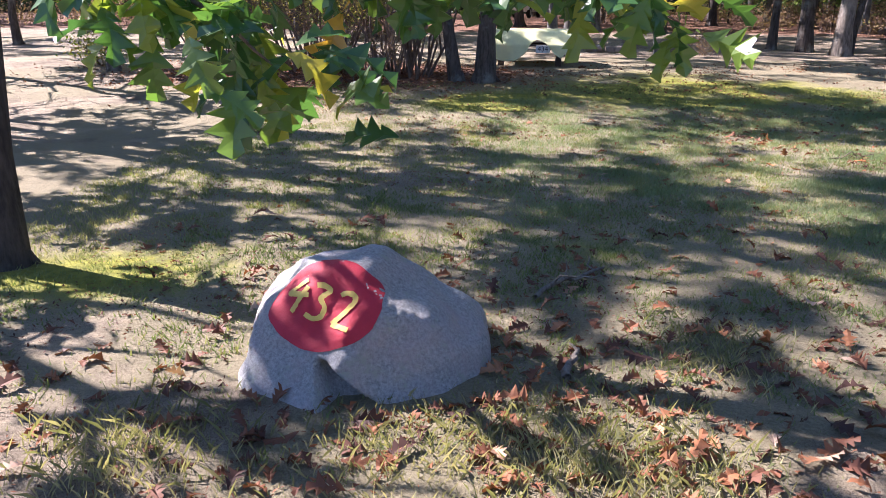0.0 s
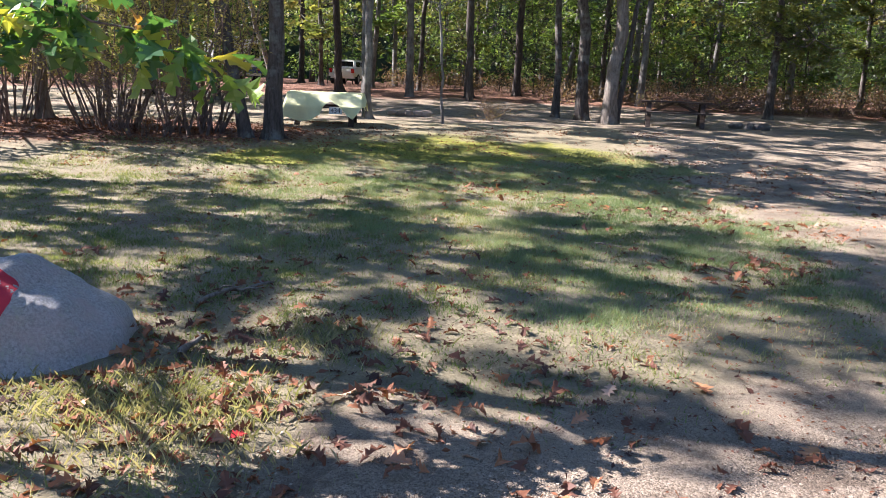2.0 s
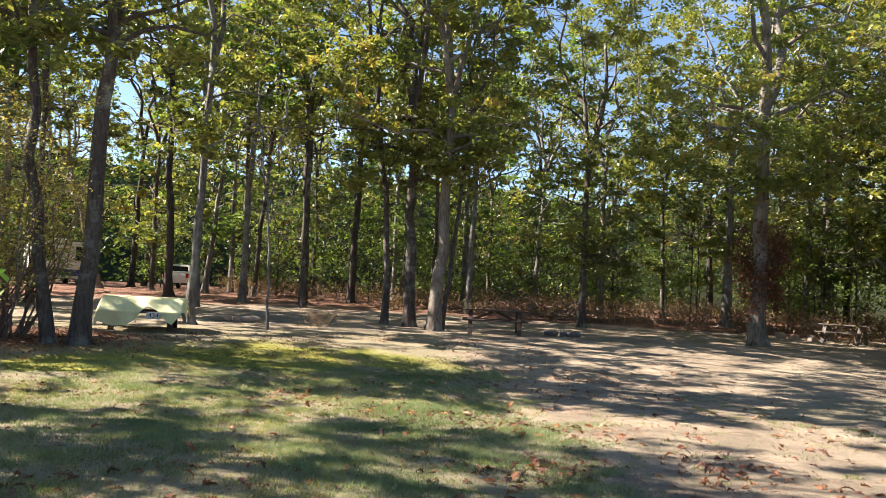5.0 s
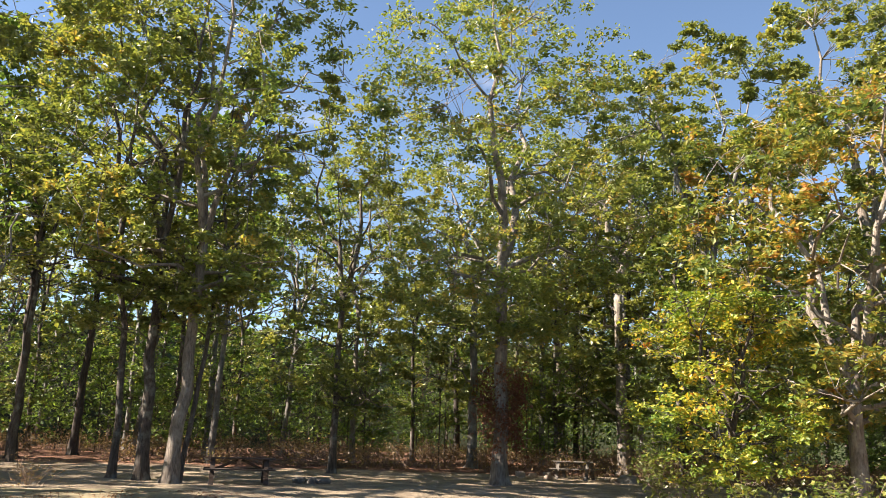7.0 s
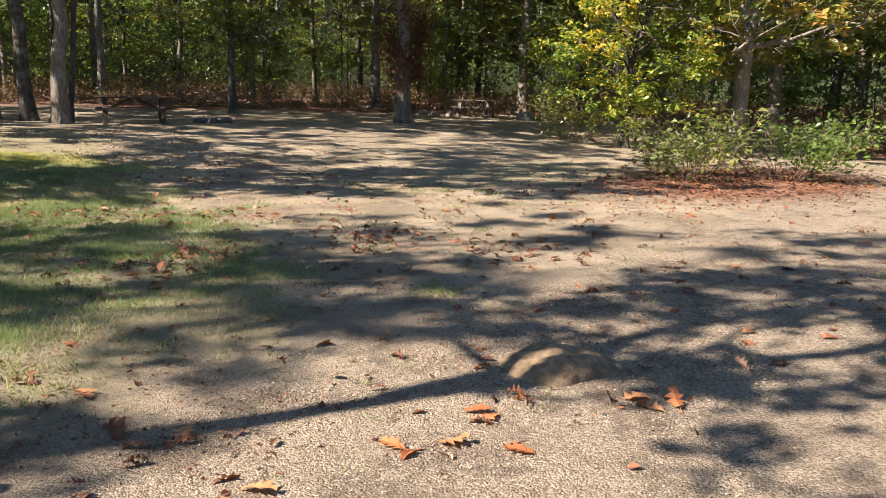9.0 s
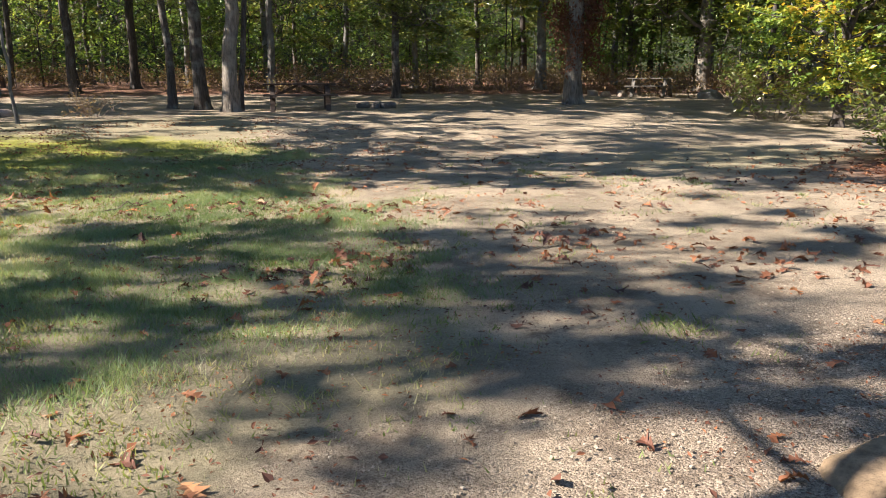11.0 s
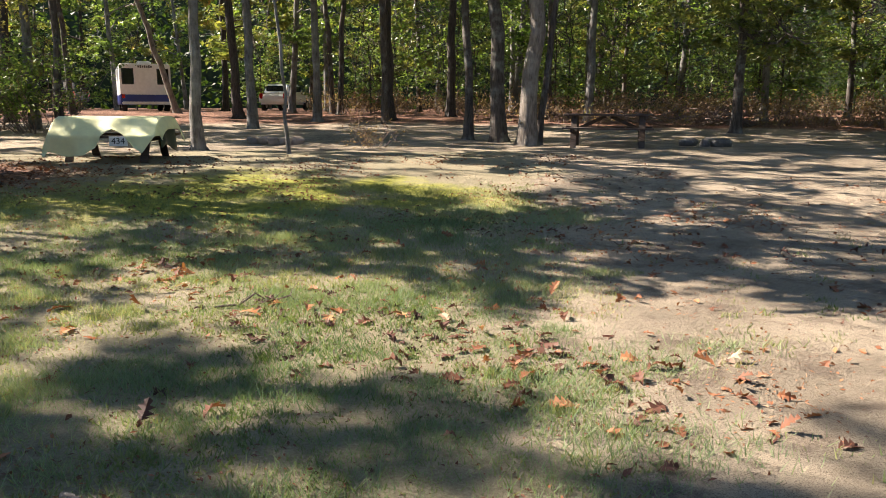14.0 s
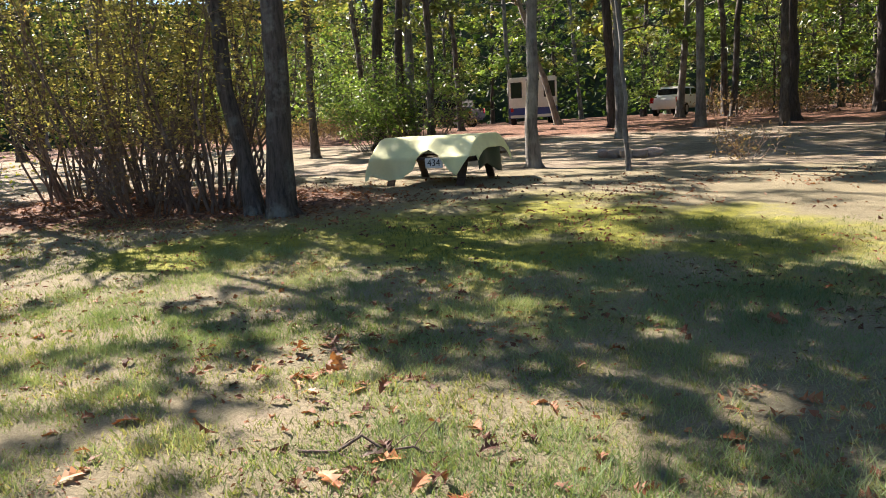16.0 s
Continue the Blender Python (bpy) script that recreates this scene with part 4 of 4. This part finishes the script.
def text_mesh(words, size):
    cu = bpy.data.curves.new("lettering", "FONT")
    cu.body, cu.size, cu.align_x, cu.align_y, cu.extrude = words, size, "CENTER", "CENTER", 0.001
    tmp = new("lettering", cu)
    me = bpy.data.meshes.new_from_object(tmp.evaluated_get(bpy.context.evaluated_depsgraph_get()))
    bpy.data.objects.remove(tmp)
    return me


sign = thing("number_plate", on_ground(TX, TY, -4) @ pose(0.3, -0.85, 0.37, 90, 0, 0), "small white plate with the site number", "sign")
part("plate", beam((-0.16, 0, -0.006), (0.16, 0, -0.006), 0.17, 0.012, 0.003), WHITE, sign)
me = text_mesh("434", 0.16)
me.materials.append(BLACK)
num = new("number", me)
num.parent = sign
num.location = (0, 0, 0.004)

# ---- vehicles on the far sites ----
BLUE = plain("dark_blue_paint", (0.02, 0.035, 0.2), 0.35, 0, 0.1, 3, 0)
GLASS, gnt, gb = mat("tinted_glass")
gb.inputs["Base Color"].default_value, gb.inputs["Roughness"].default_value = (0.01, 0.012, 0.014, 1), 0.06
RED_LENS = plain("red_lens", (0.4, 0.01, 0.01), 0.2, 0, 0.1, 4, 0)
RUBBER = plain("tyre_rubber", (0.02, 0.02, 0.02), 0.9, 0, 0.2, 20, 0.1)
STEEL = plain("steel", (0.5, 0.5, 0.5), 0.35, 1.0, 0.1, 10, 0)


def box(sx, sy, sz, at=(0, 0, 0), bevel=0.02):
    bm = bmesh.new()
    bmesh.ops.create_cube(bm, size=1)
    bmesh.ops.transform(bm, matrix=Matrix.Translation(at) @ Matrix.Diagonal((sx, sy, sz, 1)), verts=bm.verts)
    bmesh.ops.bevel(bm, geom=bm.edges, offset=bevel, segments=2, affect="EDGES")
    return bm


def wheel(parent, x, y, rad, wid):
    bm = bmesh.new()
    bmesh.ops.create_cone(bm, cap_ends=True, segments=28, radius1=rad, radius2=rad, depth=wid)
    bmesh.ops.bevel(bm, geom=[e for e in bm.edges if len(e.link_faces) == 2 and e.calc_face_angle(0) > 1], offset=0.03, segments=2, affect="EDGES")
    bmesh.ops.transform(bm, matrix=pose(x, y, rad, 0, 90, 0), verts=bm.verts)
    ty = part("wheel", bm, RUBBER, parent)
    bm = bmesh.new()
    bmesh.ops.create_cone(bm, cap_ends=True, segments=20, radius1=rad * 0.6, radius2=rad * 0.55, depth=wid + 0.01)
    bmesh.ops.transform(bm, matrix=pose(x, y, rad, 0, 90, 0), verts=bm.verts)
    part("rim", bm, STEEL, ty)


rv = thing("motorhome", on_ground(-4.7, 45.0, 17), "white motorhome with a dark blue lower body", "motorhome")
part("body", box(2.4, 7.0, 1.6, (0, 2.2, 1.55), 0.06), WHITE, rv)
part("lower_body", box(2.42, 7.02, 0.55, (0, 2.2, 0.6), 0.04), BLUE, rv, "dark blue lower panels")
part("roof_unit", box(0.7, 1.0, 0.25, (0.1, 1.5, 2.47), 0.06), WHITE, rv, "white roof air conditioner")
for sx in (-0.82, 0.82):
    w_ = part("rear_window", box(0.5, 0.04, 0.72, (sx, -1.31, 1.72), 0.015), GLASS, rv)
    part("window_frame", box(0.56, 0.02, 0.78, (sx, -1.305, 1.72), 0.008), BLACK, w_)
    part("tail_light", box(0.14, 0.05, 0.2, (sx * 1.3, -1.32, 0.75), 0.01), RED_LENS, rv)
for sx, sy in ((-1.02, -0.1), (1.02, -0.1), (-1.02, 4.4), (1.02, 4.4)):
    wheel(rv, sx, sy, 0.38, 0.26)
part("bumper", box(2.3, 0.14, 0.14, (0, -1.4, 0.42), 0.02), STEEL, rv)
for k in range(7):
    part("name_stroke", box(0.07, 0.01, 0.1 + 0.03 * (k % 2), (-0.3 + k * 0.1, -1.305, 2.2), 0.002), BLACK, rv)


def car(x, y, rz, paint, label):
    c = thing("parked_car", on_ground(x, y, rz), label, "car")
    bm = box(1.8, 4.5, 0.62, (0, 0, 0.68), 0.12)
    part("body", bm, paint, c)
    bm = box(1.6, 2.7, 0.62, (0, -0.35, 1.27), 0.1)
    for v in bm.verts:
        if v.co.z > 1.3:
            v.co.x *= 0.84
            v.co.y = -0.35 + (v.co.y + 0.35) * 0.78
    part("cabin", bm, paint, c)
    for sx in (-1, 1):
        for y0, ln in ((-1.0, 0.95), (0.15, 0.95)):
            bm = box(0.03, ln, 0.36, (sx * 0.765, y0, 1.27), 0.01)
            part("side_window", bm, GLASS, c)
        part("headlight", box(0.34, 0.06, 0.16, (sx * 0.62, 2.24, 0.78), 0.02), STEEL, c)
        part("tail_light", box(0.2, 0.06, 0.3, (sx * 0.72, -2.24, 0.85), 0.02), RED_LENS, c)
    part("windscreen", box(1.3, 0.04, 0.42, (0, 0.95, 1.27), 0.01), GLASS, c)
    part("rear_window", box(1.2, 0.04, 0.36, (0, -1.63, 1.28), 0.01), GLASS, c)
    for sx, sy in ((-0.82, 1.4), (0.82, 1.4), (-0.82, -1.4), (0.82, -1.4)):
        wheel(c, sx, sy, 0.34, 0.22)


car(1.9, 52.0, -15, WHITE, "white station wagon parked under the trees")
car(-10.4, 46.5, 80, BLACK, "dark car parked deep in the shade")

# ---- brush pile and fallen sticks ----
def stick(name, x, y, rz, length, rad, label, seed, material=TWIG, twigs=4):
    r = np.random.default_rng(seed)
    s = Soup()
    path = bent((-length / 2, 0, rad), (length / 2, 0, rad * 1.5), r, 8, 0.05, 0.03)
    path[:, 2] = np.maximum(path[:, 2], rad * 0.8)
    s.tube(path, np.linspace(rad, rad * 0.5, 8), 6, 0.1, r)
    for k in range(twigs):
        i = int(r.integers(2, 7))
        e = path[i] + (length * 0.2, r.choice((-1, 1)) * length * r.uniform(0.1, 0.25), abs(r.normal()) * 0.08 * length)
        s.tube(bent(path[i], e, r, 4, 0.08), [rad * 0.5, rad * 0.4, rad * 0.3, rad * 0.15], 4)
    ob = shade_smooth(part(name, s.data(), material))
    ob.matrix_world = on_ground(x, y, rz)
    return tagged(ob, label, "stick")


stick("fallen_stick", 1.05, 4.35, 50, 0.75, 0.018, "lichen-grey broken stick lying on grass", 1, BARK_PALE)
stick("fallen_stick", 0.95, 3.15, 75, 0.3, 0.024, "short grey stick end among brown leaves", 2, BARK_PALE, 1)
stick("fallen_stick", 5.4, 5.2, 120, 0.35, 0.012, "small forked twig on the sand", 3)
stick("fallen_stick", 4.9, 9.2, 15, 0.7, 0.009, "thin dead branch lying in the grass", 4)
stick("fallen_stick", 4.6, 6.2, -35, 0.3, 0.014, "small grey twig on the sand", 5, BARK_PALE, 2)
stick("fallen_log", 30.6, 18.6, -25, 4.0, 0.12, "fallen log at the edge of the wood", 6, BARK_GREY, 3)
stick("fallen_log", 35.5, 14.0, -60, 5.0, 0.1, "fallen branch across the shaded ground", 7, BARK_PALE, 5)
pile = Soup()
r = np.random.default_rng(77)
for k in range(70):
    a = r.uniform(0, 3.14)
    c = np.array([r.normal() * 1.1, r.normal() * 0.45, abs(r.normal()) * 0.25 + 0.05])
    d = np.array([math.cos(a), math.sin(a) * 0.5, r.normal() * 0.2]) * r.uniform(0.4, 1.1)
    path = bent(c - d, c + d, r, 5, 0.07)
    path[:, 2] = np.maximum(path[:, 2], 0.01)
    pile.tube(path, np.linspace(0.025, 0.006, 5), 4)
ob = part("brush_pile", pile.data(), TWIG)
ob.matrix_world = on_ground(18.4, 29.9, -25)
tagged(ob, "heap of dry cut branches behind the picnic table", "brush pile", kind="stuff")


# ---- oak leaves, near and fallen ----
def oak_leaf(length, curl, seed, fold=0.25):
    """A pointed-lobed oak leaf along +x from its stalk."""
    r = np.random.default_rng(seed)
    prof = [(0.0, 0.02), (0.14, 0.10), (0.22, 0.22), (0.30, 0.09), (0.44, 0.34), (0.54, 0.11), (0.68, 0.33), (0.78, 0.10), (0.88, 0.17), (1.0, 0.01)]
    vs, fs = [], []
    for i, (s, w) in enumerate(prof):
        x = s * length
        z = -curl * length * (s - 0.35) ** 2
        wl, wr = w * length * r.uniform(0.8, 1.15), w * length * r.uniform(0.8, 1.15)
        sweep = 0.1 * length * (1 if w > 0.15 else 0)
        vs += [(x + sweep, wl, z + fold * wl + curl * r.normal() * 0.05 * length), (x, 0, z), (x + sweep, -wr, z + fold * wr + curl * r.normal() * 0.05 * length)]
        if i:
            a = 3 * i
            fs += [(a - 3, a - 2, a + 1, a), (a - 2, a - 1, a + 2, a + 1)]
    k = len(vs)
    vs += [(-0.18 * length, 0.004, 0.01), (-0.18 * length, -0.004, 0.01)]
    fs.append((k, k + 1, 1))
    return vs, fs


# the low bough that hangs over the boulder
bough = Soup()
r = np.random.default_rng(99)
near_oak = bpy.data.objects["oak_tree"]
off = near_oak.matrix_world.translation
TWIGS = [[(-2.62, 4.4, 2.5), (-1.7, 3.3, 2.35), (-0.9, 2.5, 1.98), (-0.5, 2.32, 1.74), (-0.14, 2.25, 1.48)], [(-1.7, 3.3, 2.35), (-0.7, 2.75, 2.15), (0.0, 2.5, 1.92), (0.55, 2.5, 1.8)], [(-0.7, 2.75, 2.15), (0.2, 2.8, 2.05), (0.8, 2.75, 1.86), (1.22, 2.72, 1.66)]]
for k, line in enumerate(TWIGS):
    pts = []
    for a, b in zip(line, line[1:]):
        pts += list(bent(a, b, r, 4, 0.03))[:-1]
    pts.append(np.array(line[-1]))
    bough.tube(np.array(pts) - np.array(off), np.linspace((0.03, 0.016, 0.012)[k], 0.003, len(pts)), 6)
low_bough = shade_smooth(part("low_bough", bough.data(), TWIG, near_oak, "low leafy bough"))
LEAF_NEAR = leaf_material("near_oak_leaves", [(0.0, (0.03, 0.085, 0.03)), (0.5, (0.06, 0.14, 0.035)), (0.8, (0.14, 0.22, 0.035)), (0.93, (0.34, 0.34, 0.05)), (1.0, (0.5, 0.16, 0.04))], 0.42, 0.28, 0.8, 1.25, True)
near_meshes = []
for k in range(6):
    me = bpy.data.meshes.new("leaf")
    v_, f_ = oak_leaf(0.19 + 0.025 * (k % 3), 0.5 + 0.3 * (k % 2), 300 + k)
    me.from_pydata(v_, [], f_)
    me.materials.append(LEAF_NEAR)
    near_meshes.append(me)
for k, line in enumerate(TWIGS):
    segs = [(Vector(a), Vector(b)) for a, b in zip(line, line[1:])][(1 if k else 2):]
    for i in range((75, 55, 55)[k]):
        a, b = segs[int(r.integers(0, len(segs)))]
        p = a.lerp(b, float(r.uniform(0, 1))) + Vector(r.normal(size=3) * ((0.2, 0.12, 0.06) if k == 0 else (0.09, 0.08, 0.05)))
        ob = new("leaf", near_meshes[int(r.integers(0, 6))])
        ob.parent = low_bough
        ob.matrix_local = Matrix.Translation(p - off) @ Euler((r.normal() * 0.6, radians(35) + r.normal() * 0.45, r.uniform(0, 6.28))).to_matrix().to_4x4()

# fallen leaves one can pick out, then the rest
leaf_meshes = []
for k in range(8):
    me = bpy.data.meshes.new("fallen_leaf")
    v_, f_ = oak_leaf(0.11 + 0.013 * (k % 4), 0.35 + 0.25 * (k % 3), 400 + k, 0.35)
    me.from_pydata(v_, [], f_)
    me.materials.append(LITTER_ONE)
    leaf_meshes.append(me)
r = np.random.default_rng(123)


def leaf_spot():
    q = r.random()
    if q < 0.3:
        return r.normal(0.9, 1.1), r.normal(2.6, 0.7)
    if q < 0.5:
        return r.uniform(-2, 4), r.uniform(0.8, 6)
    if q < 0.75:
        cx, cy = [(6.0, 5.3), (5.2, 5.0), (7.4, 6.9), (6.2, 8.0), (5.2, 9.0), (4.2, 10.0), (7.8, 4.8), (8.6, 3.5), (6.8, 7.6)][int(r.integers(0, 9))]
        return cx + r.normal() * 0.45, cy + r.normal() * 0.4
    return r.uniform(1, 13), r.uniform(0.2, 13)


for k in range(260):
    x, y = leaf_spot()
    if math.hypot((x + 0.1) / 0.72, (y - 3.12) / 0.48) < 1:
        continue
    ob = new("fallen_leaf", leaf_meshes[k % 8])
    ob.matrix_world = Matrix.Translation((x, y, ground_z(x, y) + 0.022)) @ Euler((r.normal() * 0.35 + (3.14 if k % 3 == 0 else 0), r.normal() * 0.3, r.uniform(0, 6.28))).to_matrix().to_4x4()
    tagged(ob, "curled russet oak leaf fallen on the ground", "leaf", "fallen leaves")
LEAF_ORANGE = leaf_material("fresh_orange_leaf", [(0.0, (0.26, 0.085, 0.035)), (0.5, (0.4, 0.15, 0.06)), (1.0, (0.5, 0.26, 0.13))], 0.2, 0.55, 0.3, by_object=True)
big_meshes = []
for k in range(6):
    me = bpy.data.meshes.new("large_oak_leaf")
    v_, f_ = oak_leaf(0.15 + 0.012 * (k % 3), 0.2 + 0.15 * (k % 3), 440 + k, 0.25)
    me.from_pydata(v_, [], f_)
    me.materials.append(LEAF_ORANGE)
    big_meshes.append(me)
for k, (x, y) in enumerate(((3.95, 1.04), (4.02, 1.09), (4.68, 0.85), (4.74, 0.9), (4.89, 0.87), (5.35, 0.89), (5.23, 1.02), (6.01, 0.33), (6.1, 0.3), (5.15, 0.48), (4.15, 1.79), (3.27, 1.38), (3.16, 1.92), (3.88, 2.59), (6.12, 0.48),
                            (6.0, 5.26), (6.08, 5.2), (5.95, 5.33), (5.03, 4.89), (4.96, 9.09), (3.96, 9.98), (4.47, 9.94), (6.36, 9.73), (3.55, 9.19), (5.48, 9.97), (5.42, 8.76), (5.5, 8.8), (5.9, 8.76), (6.65, 8.89), (4.77, 8.94), (3.86, 8.43), (3.7, 8.5), (3.0, 8.4))):
    ob = new("large_oak_leaf", big_meshes[k % 6])
    ob.matrix_world = Matrix.Translation((x, y, ground_z(x, y) + 0.018)) @ Euler((r.normal() * 0.1 + (3.14 if k % 4 == 0 else 0), r.normal() * 0.1, r.uniform(0, 6.28))).to_matrix().to_4x4()
    tagged(ob, "large orange-brown oak leaf fallen on gravel and grass", "leaf", "large fallen leaves")
for x, y, s in ((1.35, 1.95, 0.09), (1.24, 1.92, 0.1)):
    ob = part("red_leaf", oak_leaf(s * 1.3, 0.4, 5, 0.15), LITTER_RED)
    ob.matrix_world = pose(x, y, 0.03, 8, 5, 60)
    tagged(ob, "bright red maple leaf fallen on the grass", "leaf", "fallen leaves")
s = Soup()
for k in range(2600):
    if k < 1300:
        x, y = leaf_spot()
    elif k < 1900:
        x, y = r.normal(-2.8, 2.4), r.normal(16.0, 1.0)
    else:
        x, y = r.normal(17.3, 2.4), r.normal(5.6, 1.3)
    if math.hypot((x + 0.1) / 0.7, (y - 3.12) / 0.45) < 1:
        continue
    v_, f_ = oak_leaf(r.uniform(0.07, 0.14), r.uniform(0.4, 1.6), 500 + k % 60, r.uniform(0.1, 0.6))
    m3 = np.array(Euler((r.normal() * 0.35, r.normal() * 0.35, r.uniform(0, 6.28))).to_matrix())
    s.add(np.array(v_) @ m3.T + (x, y, ground_z(x, y) + 0.018), f_)
for k in range(8000):
    if k < 3000:
        x, y = r.normal(-3, 3.2), r.normal(16.3, 1.3)
    elif k < 5000:
        x, y = r.normal(17.5, 3), r.normal(5.5, 1.7)
    else:
        x, y = r.uniform(-2, 14), r.uniform(0, 15)
        if noise.noise((x * 1.1, y * 1.1, 12.0)) + 0.5 * noise.noise((x * 3.1, y * 3.1, 2.0)) < 0.12:
            continue
    s.leaves(np.array([[x, y, ground_z(x, y) + 0.012]]), 0.06, r, 0.2, 0.6)
for k in range(26000):
    x, y = (r.uniform(-2.5, 12), r.uniform(0.2, 12)) if k < 14000 else (r.uniform(-2.5, 8), r.uniform(1.2, 10))
    if noise.noise((x * 0.9, y * 0.9, 22.0)) + 0.6 * noise.noise((x * 4.1, y * 4.1, 6.0)) < -0.1:
        continue
    s.leaves(np.array([[x, y, ground_z(x, y) + 0.008]]), 0.028, r, 0.15, 0.45)
for k in range(11000):
    x, y = r.uniform(-3, 11), r.uniform(10, 19)
    if noise.noise((x * 0.7, y * 0.7, 31.0)) + 0.6 * noise.noise((x * 3.3, y * 3.3, 8.0)) < 0.0:
        continue
    s.leaves(np.array([[x, y, ground_z(x, y) + 0.012]]), 0.055, r, 0.25, 0.5)
tagged(part("leaf_litter", s.data(), LITTER), "scattered brown oak leaves on the campsite ground", "leaf litter", kind="stuff")


# ---- grass and gravel ----
def grass_blades(n, seed):
    r = np.random.default_rng(seed)
    pts = []
    while len(pts) < n:
        cx, cy = r.uniform(-3.5, 12), r.uniform(0.2, 15)
        g, mo, li, gr = region_masks(cx, cy)
        if r.random() > (g * 0.95) ** 2 + 0.02 or math.hypot((cx + 0.1) / 0.62, (cy - 3.12) / 0.42) < 1:
            continue
        near = 4 < cy < 11
        k = int(r.integers(14, 40)) if near else int(r.integers(6, 18))
        spread_ = r.uniform(0.03, 0.12)
        hh = r.uniform(0.015, 0.05)
        for q in r.normal(size=(k, 2)) * spread_:
            pts.append((cx + q[0], cy + q[1], hh * r.uniform(0.5, 1.3)))
    p = np.array(pts[:n])
    z = np.array([ground_z(a, b) for a, b, _ in p]) - 0.004
    ang = r.uniform(0, 6.28, n)
    w = 0.004 + 0.002 * r.random(n)
    base = np.stack([p[:, 0], p[:, 1], z], 1)
    side = np.stack([np.cos(ang) * w, np.sin(ang) * w, 0 * w], 1)
    lean_ = r.normal(size=(n, 2)) * 0.55 * p[:, 2:3]
    tip = base + np.concatenate([lean_, p[:, 2:3]], 1)
    v = np.stack([base - side, base + side, tip], 1).reshape(-1, 3)
    return v, [(3 * i, 3 * i + 1, 3 * i + 2) for i in range(n)]


tagged(part("grass", grass_blades(180000, 17), GRASS), "short thin grass, part green and part straw", "grass", kind="stuff")
for k, (x, y, w_, h_, n_) in enumerate(((6.72, 2.8, 0.24, 0.05, 260), (5.86, 4.26, 0.26, 0.035, 160), (6.53, 4.0, 0.24, 0.035, 160), (1.1, 2.2, 0.6, 0.075, 1100), (0.2, 2.35, 0.5, 0.06, 800), (-0.9, 2.3, 0.5, 0.08, 700), (1.75, 3.4, 0.45, 0.06, 700), (0.65, 2.45, 0.4, 0.07, 500))):
    r2 = np.random.default_rng(700 + k)
    s = Soup()
    q = r2.normal(size=(n_, 2)) * w_ * 0.5
    for a, b in q:
        h = h_ * r2.uniform(0.5, 1.2)
        an = r2.uniform(0, 3.14)
        l = r2.normal(size=2) * 0.5 * h
        dx, dy = math.cos(an) * 0.0026, math.sin(an) * 0.0026
        s.add([(a - dx, b - dy, -0.004), (a + dx, b + dy, -0.004), (a + l[0] * 0.4, b + l[1] * 0.4, h * 0.6), (a + l[0], b + l[1], h)], [(0, 1, 2), (2, 1, 3)])
    ob = part("grass_tuft", s.data(), GRASS_DRY if k > 2 else GRASS)
    ob.matrix_world = on_ground(x, y)
    tagged(ob, "tuft of green grass on sandy ground", "grass", kind="stuff")

# soft fescue cushions
s = Soup()
r = np.random.default_rng(91)
for k in range(430):
    if k < 340:
        x, y = r.uniform(0.5, 9.5), r.uniform(6.2, 13.2)
    else:
        x, y = r.uniform(3.2, 8.5), r.uniform(3.6, 6.6)
    if region_masks(x, y)[0] < 0.25 + 0.3 * (k >= 340) * (x > 6.5):
        continue
    wide, tall = r.uniform(0.08, 0.28), r.uniform(0.025, 0.075)
    for a, b in r.normal(size=(int(2000 * wide), 2)) * wide * (1.0, 0.7):
        h = tall * r.uniform(0.5, 1.3)
        an = r.uniform(0, 3.14)
        l = r.normal(size=2) * 0.6 * h
        dx, dy = math.cos(an) * 0.0028, math.sin(an) * 0.0028
        z = ground_z(x + a, y + b) - 0.003
        s.add([(x + a - dx, y + b - dy, z), (x + a + dx, y + b + dy, z), (x + a + l[0], y + b + l[1], z + h)], [(0, 1, 2)])
tagged(part("fescue_cushions", s.data(), GRASS_SOFT), "soft blue-green cushions of fine grass", "grass", kind="stuff")

s = Soup()
r = np.random.default_rng(55)
cube_v = np.array([(-1, -1, -1), (1, -1, -1), (1, 1, -1), (-1, 1, -1), (-1, -1, 1), (1, -1, 1), (1, 1, 1), (-1, 1, 1)], float) * 0.58
cube_f = [(0, 3, 2, 1), (4, 5, 6, 7), (0, 1, 5, 4), (1, 2, 6, 5), (2, 3, 7, 6), (3, 0, 4, 7)]
n = 0
while n < 12000:
    x, y = r.uniform(0.5, 11), r.uniform(-0.6, 3.6)
    if r.random() > region_masks(x, y)[3] + 0.06:
        continue
    n += 1
    v = cube_v * r.uniform(0.7, 1.2, (8, 3)) * r.uniform(0.003, 0.009) * (1.2, 1, 0.7)
    a = r.uniform(0, 6.28)
    v = v @ np.array([(math.cos(a), math.sin(a), 0), (-math.sin(a), math.cos(a), 0), (0, 0, 1)])
    s.add(v + (x, y, ground_z(x, y) + 0.002), cube_f)
PEBBLE, pnt, pb = mat("pebbles")
pg = pnt.nodes.new("ShaderNodeNewGeometry")
pnt.links.new(ramp(pnt, pg.outputs["Random Per Island"], [(0.0, (0.13, 0.107, 0.082)), (0.5, (0.33, 0.277, 0.21)), (1.0, (0.48, 0.41, 0.32))]), pb.inputs["Base Color"])
pb.inputs["Roughness"].default_value = 0.85
tagged(part("gravel", s.data(), PEBBLE), "loose pale gravel along the site's edge", "gravel", kind="stuff")
